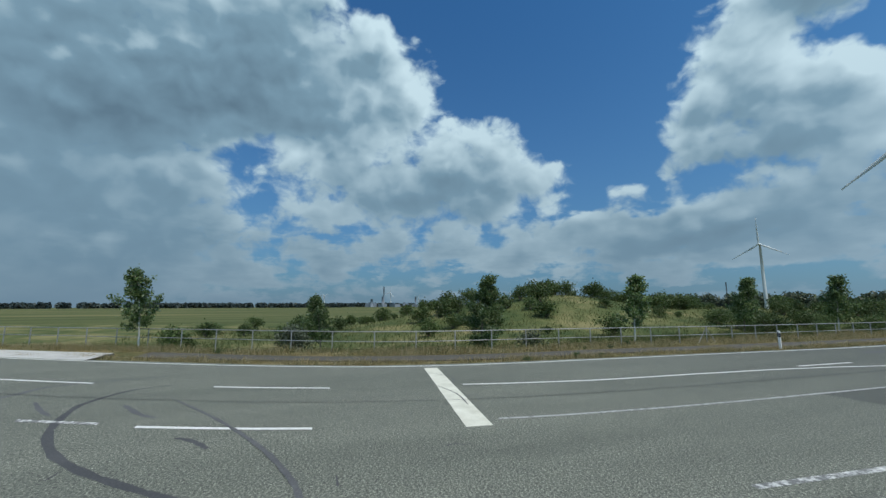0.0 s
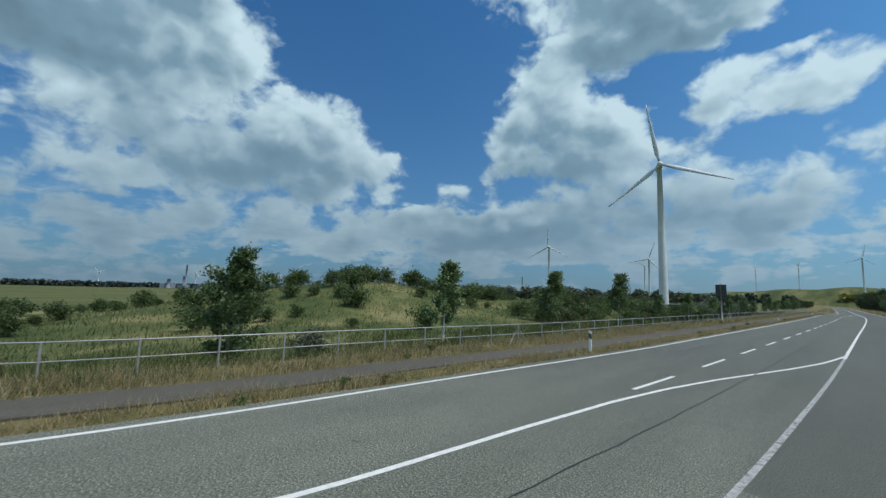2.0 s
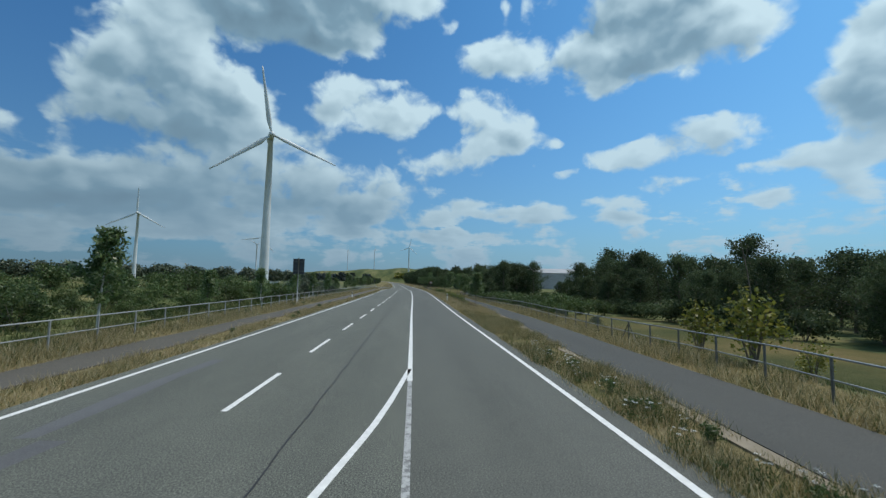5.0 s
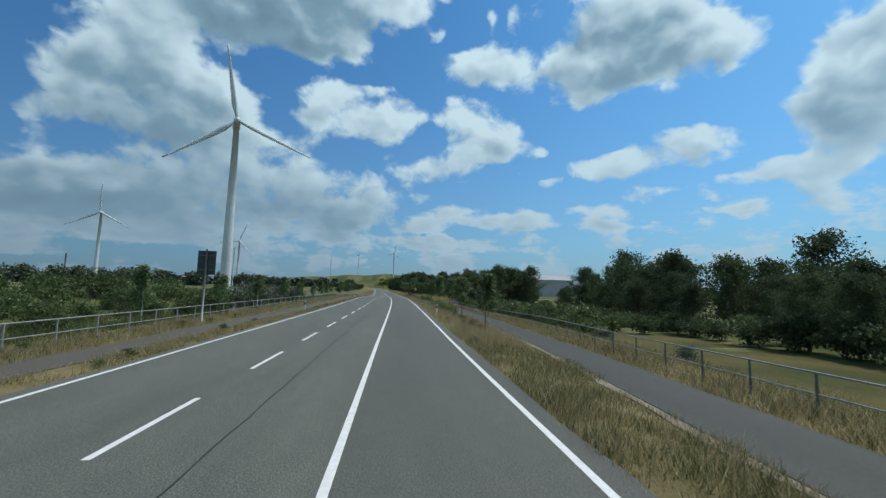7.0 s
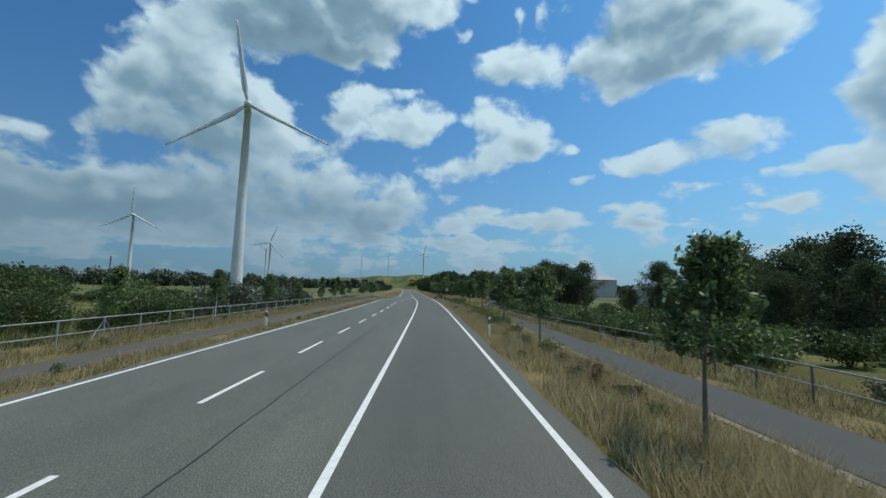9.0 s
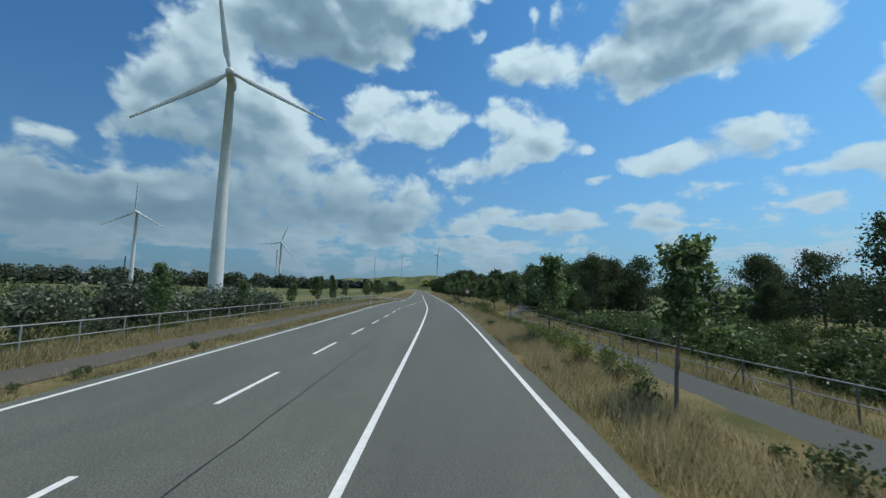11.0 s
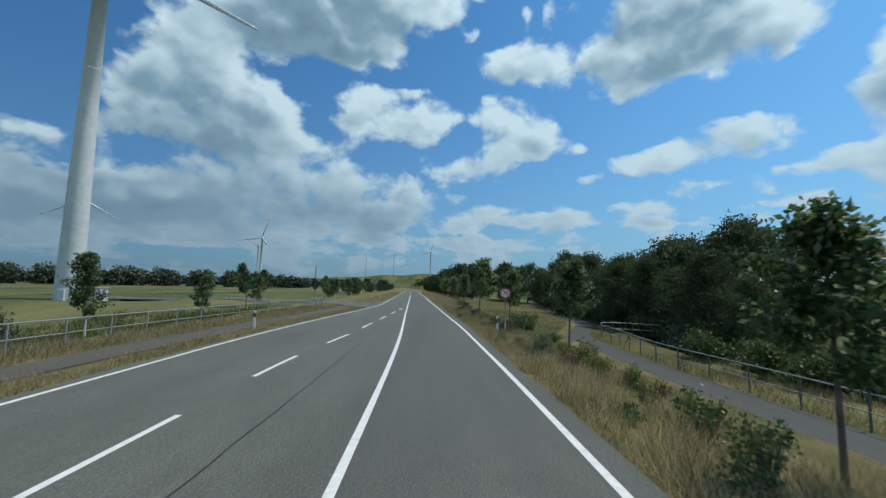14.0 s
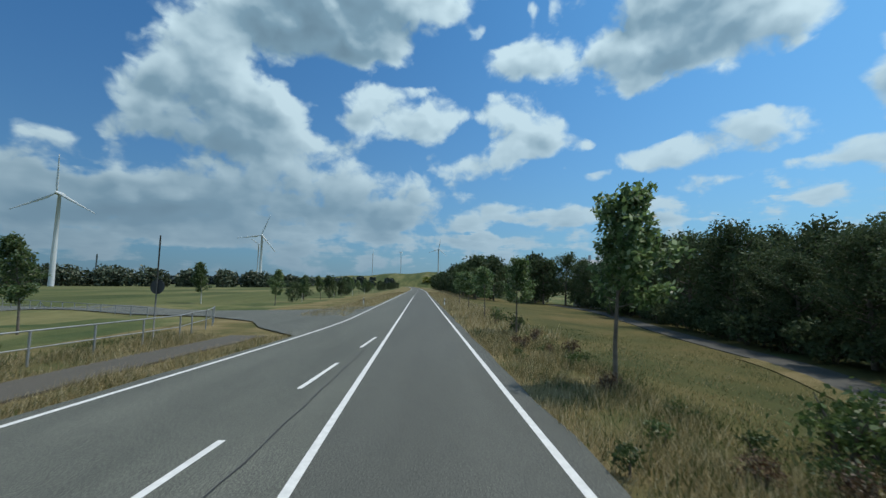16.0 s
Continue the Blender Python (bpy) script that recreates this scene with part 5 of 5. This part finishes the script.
for k, (x, y, s) in enumerate(((-14.5, 7.2, 0.85), (-26, -8, 1.2), (-16.2, 88, 1.7), (-15.2, 93, 1.5), (-14.6, 98, 1.5), (-16.5, 101, 1.6), (-15.0, 105.5, 1.35), (-17.0, 110, 1.2), (-17.5, 83.5, 1.5), (-18.5, 91, 1.6), (-19, 96, 1.2), (-20.5, 104, 1.2),
                               (-18, 115.5, 0.9), (-14.4, 84, 0.7), (18.5, 47, 0.45), (19, 56, 0.5), (18.2, 88, 0.5), (20.5, 123, 0.9))):
    plant(silver[k % 2], x, y, k * 1.7, s)
retire(*silver)
yel = bush_kind("yellow_tree", "small tree with yellowing leaves beyond the railing", "yellowing saplings", 120, M_YELLOWING, 1.7, 2.3, 700, 0.16)
for k, (x, y, s) in enumerate(((15.4, 30.4, 1.0), (14.6, 24.8, 0.5), (10.5, 85.5, 0.45), (10.1, 88, 0.4), (8.9, 97.5, 0.35), (9.9, 108, 0.35))):
    plant(yel, x, y, k * 2.1, s)
bare = bmesh.new()
add_tube(bare, [(0, 0, 0.4), (0.05, 0.02, 2.0), (-0.05, 0.05, 2.9), (-0.16, 0.1, 3.7)], [0.03, 0.02, 0.013, 0.005], 5, caps=False)
add_tube(bare, [(-0.03, 0.04, 2.7), (-0.2, -0.05, 3.15)], [0.009, 0.004], 5, caps=False)
add_tube(bare, [(-0.06, 0.06, 3.0), (0.06, 0.1, 3.4)], [0.008, 0.004], 5, caps=False)
part("bare_leader", bare, M_BARK, yel, "bare dry top shoot")
plant(yel, 15.1, 27.4, 0.0, 1.22)
retire(yel)
rust = bush_kind("dry_dock_plant", "knee-high dry brown weed on the verge", "dry weeds", 130, M_RUSTY, 0.75, 0.75, 420, 0.07, category="weed")
for k, (x, y, s) in enumerate(((9.3, 53.2, 0.7), (8.9, 54.6, 0.8), (8.6, 56.5, 0.8), (9.3, 55.5, 0.9), (8.4, 112.2, 0.7), (9.2, 111.9, 0.7), (9.6, 109.8, 0.8), (7.9, 118.2, 0.7), (8.8, 122.9, 1.0), (8.2, 125.6, 0.8),
                               (8.0, 136, 0.9), (7.3, 139, 0.9), (9.1, 76.2, 0.7), (8.8, 94.5, 0.7))):
    plant(rust, x, y, k * 1.3, s)
for k in range(26):
    y = random.uniform(96, 142)
    plant(rust, float(across(y, random.uniform(8.4, 11.4))), y, k * 1.1, random.uniform(0.4, 0.8))
retire(rust)
low = [bush_kind("verge_shrub", "low green shrub in the dry verge grass", "verge shrubs", 140 + k, M_SHRUB, 1.1, 0.9, 520, 0.10) for k in range(2)]
for k in range(20):
    y = 55 + k * 3.75 + random.uniform(-1.2, 1.2)
    plant(low[k % 2], float(across(y, random.uniform(8.6, 10.8))), y, k * 2.2, random.uniform(0.45, 0.95))
for k, (x, y, s) in enumerate(((9.6, 125.0, 1.3), (11.4, 121.5, 0.8), (11.0, 127.5, 1.2), (10.6, 128.3, 1.5), (11.6, 128.6, 1.6), (7.2, 143, 1.2), (6.7, 148, 1.2), (24.5, 172, 2.6), (26.2, 174, 3.0), (28.0, 175, 2.8), (29.8, 174.5, 3.0), (31.5, 173, 2.6))):
    plant(low[k % 2], x, y, k * 2.0, s)
retire(*low)
fresh = [bush_kind("sapling_shrub", "yellow-green sapling shrub in the dry verge grass", "sapling shrubs", 145 + k, M_FRESH, 1.0, 1.25, 620, 0.095, stems=6, clumps=20) for k in range(3)]
for k, (x, y, s) in enumerate(((9.0, 78.8, 1.1), (10.0, 81.5, 1.2), (10.0, 85.3, 1.0), (9.5, 84.7, 0.9), (9.7, 86.2, 0.8), (10.3, 89.2, 0.9), (10.3, 84.0, 1.0), (10.9, 94.3, 0.9), (10.7, 91.0, 0.8), (9.1, 94.2, 0.85), (10.2, 94.0, 0.9),
                               (10.1, 97.0, 0.85), (10.7, 96.2, 0.9), (10.0, 95.0, 0.95), (8.4, 104.6, 0.75), (9.1, 104.3, 0.85), (8.7, 108.4, 0.9), (8.3, 110.0, 0.9), (9.2, 110.1, 1.3), (8.9, 108.1, 0.9), (9.6, 107.4, 0.8),
                               (10.4, 79.5, 1.1), (11.0, 82.4, 1.2), (10.8, 87.3, 0.9), (9.6, 79.9, 0.8), (10.9, 78.0, 1.1), (9.4, 76.6, 0.9), (10.6, 75.2, 1.0), (8.6, 112.9, 0.7), (9.7, 113.6, 0.8), (11.2, 99.2, 0.8), (9.5, 99.6, 0.7))):
    plant(fresh[k % 3], x, y, k * 1.9, s * (0.92 if y < 103 else 0.72))
retire(*fresh)
def wild_carrot(seed):
    rng = np.random.default_rng(seed)
    ob = thing("wild_carrot", "wild carrot with white flower umbels on green stalks", "flower", (0, 0, 0), "wild flowers")
    for k in range(4):
        bm = bmesh.new()
        a = k * 1.7 + rng.uniform(-0.4, 0.4)
        e = Vector((math.cos(a) * 0.16, math.sin(a) * 0.16, rng.uniform(0.4, 0.62)))
        add_tube(bm, [(0, 0, -0.05), e * 0.5 + Vector((0, 0, 0.06)), e], [0.006, 0.005, 0.003], 4, caps=False)
        st = part("stalk", bm, M_SHRUB, ob)
        pts = np.array(e) + rng.normal(size=(26, 3)) * np.array([0.028, 0.028, 0.008])
        put("umbel", quads_mesh("umbel", leaf_quads(pts, 0.022, rng, 0.9), 4), M_FLOWER, st)
    pts = rng.normal(size=(70, 3)) * np.array([0.12, 0.12, 0.1]) + np.array([0, 0, 0.16])
    tagged(put("leaf_tuft", quads_mesh("leaf_tuft", leaf_quads(pts, 0.07, rng), 4), M_SHRUB, ob), kind="stuff")
    return ob


umbel = wild_carrot(150)
for k in range(30):
    y = random.uniform(15.8, 30)
    plant(umbel, float(across(y, random.uniform(7.3, 8.4))), y, k, random.uniform(0.35, 0.7))
retire(umbel)
weed = [bush_kind("verge_weed", "leafy green weed at the road edge", "verge weeds", 170 + k, M_SHRUB, 0.7, 0.5, 260, 0.08, stems=1, category="weed", clumps=10) for k in range(2)]
for k in range(16):
    y = 15.8 + k * 0.8 + random.uniform(-0.5, 0.5)
    plant(weed[k % 2], float(across(y, random.uniform(7.15, 8.3))), y, k * 1.9, random.uniform(0.35, 0.6))
for k in range(40):
    y = random.uniform(-12, 110)
    plant(weed[k % 2], float(across(y, random.choice((random.uniform(-4.9, -4.1), random.uniform(-8.4, -7.2))))), y, k * 1.9, random.uniform(0.35, 0.75))
for k in range(70):
    y = random.uniform(46, 142)
    plant(weed[k % 2], float(across(y, random.uniform(7.3, 10.6))), y, k * 1.7, random.uniform(0.45, 0.95))
retire(*weed)


# ---------------------------------------------------------------- grass
def blades(name, label, mat, zones, seed):
    """Zones: y0, y1, inner and outer offset (numbers or functions), blades a square metre, mean height, width."""
    rng = np.random.default_rng(seed)
    out = []
    for y0, y1, ua, ub, density, h, w in zones:
        fa = ua if callable(ua) else (lambda y, c=ua: np.full(np.shape(y), float(c)))
        fb = ub if callable(ub) else (lambda y, c=ub: np.full(np.shape(y), float(c)))
        probe = np.linspace(y0, y1, 40)
        n = int(density * float(np.mean(np.abs(fb(probe) - fa(probe)))) * (y1 - y0))
        y = rng.uniform(y0, y1, n)
        u = fa(y) + (fb(y) - fa(y)) * rng.uniform(0, 1, n)
        x = axis_x(y) + u * np.sqrt(1 + (axis_x(y + 0.5) - axis_x(y - 0.5)) ** 2)
        # tufts: thin out by a slow pattern
        patch = np.sin(x * 2.1 + 1.3 * np.sin(y * 0.9)) * np.sin(y * 1.7 + 1.1 * np.sin(x * 1.3)) + 0.6 * np.sin(y * 0.37) * np.sin(x * 0.9 + y * 0.21)
        keep = rng.uniform(-1.3, 0.9, n) < patch
        x, y, patch = x[keep], y[keep], patch[keep]
        n = len(x)
        z = ground_z(x, y)
        hh = h * rng.uniform(0.35, 1.35, n) * (1 + 0.35 * patch)
        a = rng.uniform(0, 2 * np.pi, n)
        lean = rng.normal(size=(n, 2)) * 0.42 * hh[:, None] + np.array([0.08, 0.05]) * hh[:, None]
        dx, dy = np.cos(a) * w / 2, np.sin(a) * w / 2
        base = np.stack([x, y, z], -1)
        side = np.stack([dx, dy, np.zeros(n)], -1)
        tip = base + np.stack([lean[:, 0], lean[:, 1], hh], -1)
        out.append(np.stack([base - side, base + side, tip], 1))
    v = np.concatenate(out)
    tagged(put(name, quads_mesh(name, v, 3), mat), label, "grass", kind="stuff")


np_path = path_u
np_left = lambda y: left_line(y) - 0.45
blades("dry_grass", "dry straw-coloured grass on the verges", M_STRAW, [
    (-44, 139, lambda y: np_left(y) - 1.25, np_left, 420, 0.20, 0.014), (-44, 139, lambda y: np_left(y) - 5.5, lambda y: np_left(y) - 2.75, 300, 0.30, 0.015), (15.6, 46, 7.0, np_path, 430, 0.24, 0.012),
    (46, 114, 7.05, lambda y: np.minimum(np_path(y) - 0.3, 10.6), 560, 0.40, 0.013), (114, 142, 7.05, 10.2, 480, 0.27, 0.013), (114, 142, 10.2, lambda y: np_path(y) - 0.4, 60, 0.10, 0.02), (15.8, 118, lambda y: np_path(y) + path_w(y) + 0.03, lambda y: np_path(y) + 5.2, 300, 0.28, 0.014),
    (140, 260, 3.6 + 3.4, 12.0, 40, 0.4, 0.04), (150, 260, -4.5, -0.9, 40, 0.3, 0.04)], 301)
blades("green_grass", "green grass and weeds on the verges and the bank", M_GREENGRASS, [
    (-44, 139, lambda y: np_left(y) - 1.0, np_left, 110, 0.15, 0.018), (-44, 139, lambda y: np_left(y) - 6.5, lambda y: np_left(y) - 3.1, 110, 0.26, 0.02), (15.6, 46, 7.05, np_path, 420, 0.22, 0.014),
    (46, 140, 7.2, lambda y: np.minimum(np_path(y) - 0.3, 11), 90, 0.26, 0.02), (17, 118, lambda y: np_path(y) + path_w(y) + 0.1, lambda y: np_path(y) + 8.0, 90, 0.30, 0.018),
    (-30, 135, -24, -10, 45, 0.5, 0.04), (-30, 120, -60, -24, 9, 0.45, 0.06), (112, 142, 7.2, 10.4, 160, 0.24, 0.018), (108, 150, 10.0, lambda y: np_path(y) - 0.2, 60, 0.10, 0.02)], 302)


# ---------------------------------------------------------------- far things
def belt(name, label, pts, heights, seed, mat, deep, size, count):
    """A far belt of trees: overlapping clumps of foliage with a ragged crown line."""
    rng = np.random.default_rng(seed)
    P = np.array(pts, float)
    seg = np.r_[0, np.cumsum(np.hypot(*np.diff(P, axis=0).T))]
    mean_h = float(np.mean(heights))
    out = []
    trees = int(seg[-1] / (mean_h * 0.30))
    for k in range(trees):
        q = (k + rng.uniform(-0.4, 0.4)) / trees * seg[-1]
        h = np.interp(q, seg, heights) * rng.uniform(0.86, 1.08)
        c = np.array([np.interp(q, seg, P[:, 0]), np.interp(q, seg, P[:, 1]), 0]) + np.r_[rng.normal(size=2) * deep * 0.3, 0]
        n = max(8, count // trees)
        d = rng.normal(size=(n, 3))
        d /= np.linalg.norm(d, axis=1, keepdims=True)
        r = rng.uniform(0.5, 1.0, size=(n, 1))
        p = c + d * r * np.array([h * 0.42, h * 0.42, h * 0.5]) + np.array([0, 0, h * 0.48 - 2.0])
        out.append(p)
    tagged(put(name, quads_mesh(name, leaf_quads(np.concatenate(out), size, rng, 0.8), 4), mat), label, "tree belt", kind="stuff")


M_FARLEAF = leaf_material("far_leaves", [(0.0, (0.035, 0.052, 0.032)), (0.6, (0.052, 0.075, 0.045)), (1.0, (0.08, 0.105, 0.065))], 0.2)
# the blue-grey of distance haze is mixed into these leaf tones
M_HAZYLEAF = leaf_material("hazy_leaves", [(0.0, (0.045, 0.062, 0.058)), (0.6, (0.055, 0.075, 0.07)), (1.0, (0.07, 0.09, 0.085))], 0.1)
M_GREYLEAF = leaf_material("grey_green_leaves", [(0.0, (0.065, 0.082, 0.05)), (0.6, (0.085, 0.105, 0.065)), (1.0, (0.12, 0.14, 0.095))], 0.2)
belt("far_tree_line", "dark line of distant trees on the horizon", [(-1100, -1500), (-1500, -700), (-1700, 200), (-1500, 800), (-1000, 1300)], [16, 16, 17, 15, 16], 1, M_HAZYLEAF, 40, 11.0, 40000)
belt("far_tree_line", "dark line of distant trees beyond the fields", [(-900, 1150), (-420, 850), (-200, 760), (-90, 700)], [22, 18, 17, 16], 2, M_HAZYLEAF, 30, 5.0, 12000)
belt("poplar_belt", "belt of grey-green trees behind the fields", [(-420, 330), (-250, 375), (-160, 410), (-105, 440)], [15, 16.5, 15, 12], 3, M_GREYLEAF, 12, 2.0, 26000)
belt("far_tree_line", "distant trees on the right of the road", [(18, 480), (60, 560), (240, 600), (600, 480), (900, 100), (900, -400)], [10, 13, 14, 14, 16, 16], 5, M_HAZYLEAF, 25, 5.0, 12000)
belt("far_tree_line", "trees beyond the fields on the right", [(55, 30), (70, 90), (90, 170), (130, 260)], [8, 7, 7, 8], 6, M_FARLEAF, 6, 1.0, 14000)


def far_hill():
    """A long low hill behind the end of the road."""
    n, k = 60, 12
    v, faces = [], []
    for i in range(n):
        a = i / (n - 1)
        for j in range(k):
            b = j / (k - 1)
            h = 40 * math.exp(-((a - 0.55) / 0.24) ** 2) + 16 * math.exp(-((a - 0.2) / 0.2) ** 2) + 18 * math.exp(-((a - 0.9) / 0.15) ** 2)
            v.append((-700 + 1300 * a, 960 + 420 * b, -4 + h * math.sin(math.pi * b) ** 0.8 * (1 + 0.05 * math.sin(i * 1.3))))
    for i in range(n - 1):
        for j in range(k - 1):
            faces.append((i * k + j, (i + 1) * k + j, (i + 1) * k + j + 1, i * k + j + 1))
    me = mesh_of("far_hill", v, faces)
    for p in me.polygons:
        p.use_smooth = True
    tagged(put("far_hill", me, M_MEADOW), "low grassy hill at the end of the road", "hill", kind="structure")


far_hill()
gorse = np.random.default_rng(8)
gp = np.stack([gorse.uniform(-45, 35, 900), gorse.uniform(985, 1040, 900), gorse.uniform(6, 20, 900)], -1)
tagged(put("yellow_scrub", quads_mesh("yellow_scrub", leaf_quads(gp, 6.0, gorse, 0.8), 4), M_YELLOWING), "ochre yellow scrub on the far hill", "scrub", kind="stuff")


def hall(x, y, w, d, h, turn, wall, roof):
    ob = thing("industrial_hall", "long grey industrial hall with a low roof", "hall", (x, y, -2.5), "halls")
    rm = Matrix.Rotation(turn, 4, "Z")
    bm = bmesh.new()
    add_box(bm, 0, 0, h / 2, w, d, h, turn)
    part("wall", bm, wall, ob)
    bm = bmesh.new()
    vs = [bm.verts.new(rm @ Vector(p)) for p in ((-w / 2 - .5, -d / 2 - .5, h), (w / 2 + .5, -d / 2 - .5, h), (w / 2 + .5, 0, h + d * 0.13), (-w / 2 - .5, 0, h + d * 0.13), (w / 2 + .5, d / 2 + .5, h), (-w / 2 - .5, d / 2 + .5, h))]
    for f in ((0, 1, 2, 3), (3, 2, 4, 5), (0, 3, 5), (1, 4, 2), (0, 5, 4, 1)):
        bm.faces.new([vs[i] for i in f])
    part("roof", bm, roof, ob)
    for k in range(2):
        bm = bmesh.new()
        p = rm @ Vector((-w * 0.4 + k * w * 0.2, -d * 0.1, 0))
        add_tube(bm, [(p.x, p.y, h), (p.x, p.y, h + d * 0.13 + 0.9)], 0.35, 8)
        part("vent", bm, wall, ob)
    return ob


hall(112, 342, 52, 30, 13.0, 0.1, M_ROOF, M_ROOF)
hall(41, 216, 10, 14, 9.6, 0.05, M_WALL, M_ROOF)
hall(98, 187, 34, 14, 5.5, radians(-45), M_WALL, M_BOARD)


def chimney(azi, dist, h, r):
    ob = thing("factory_chimney", "slender chimney in the distant works", "chimney", (-dist * math.sin(radians(azi)), dist * math.cos(radians(azi)), -3), "distant works")
    bm = bmesh.new()
    add_tube(bm, [(0, 0, 0), (0, 0, h)], [r, r * 0.75], 10)
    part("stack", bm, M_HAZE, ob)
    return ob


random.seed(9)
chimney(80.0, 1450, 75, 2.6)
for k in range(14):
    azi = 62 + k * 1.5 + random.uniform(-0.5, 0.5)
    ob = chimney(azi, 1450, random.uniform(14, 42), random.uniform(2.0, 6.5))
    bm = bmesh.new()
    add_box(bm, random.uniform(-20, 20), 0, 7, random.uniform(25, 55), 20, random.uniform(10, 20), 0.3 * k)
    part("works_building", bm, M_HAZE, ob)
chimney(36, 900, 48, 1.3)
chimney(34, 1000, 24, 3.0)


# ---------------------------------------------------------------- small things
def litter(x, y):
    bm = bmesh.new()
    pts = [(-0.13, -0.05, 0.02), (0.0, -0.1, 0.09), (0.14, -0.02, 0.03), (0.09, 0.12, 0.12), (-0.06, 0.09, 0.05)]
    c = bm.verts.new((0.01, 0.0, 0.14))
    vs = [bm.verts.new(p) for p in pts]
    for i in range(5):
        bm.faces.new((c, vs[i], vs[(i + 1) % 5]))
    low = [bm.verts.new((p[0], p[1], p[2] - 0.006)) for p in pts]
    for i in range(5):
        bm.faces.new((vs[i], low[i], low[(i + 1) % 5], vs[(i + 1) % 5]))
    bm.faces.new(low[::-1])
    ob = part("paper_litter", bm, M_LITTER)
    ob.location = (x, y, grounded(x, y) + 0.12)
    tagged(ob, "crumpled white paper caught in the verge grass", "litter", "litter")


litter(6.95, 112.6), litter(7.15, 112.9)
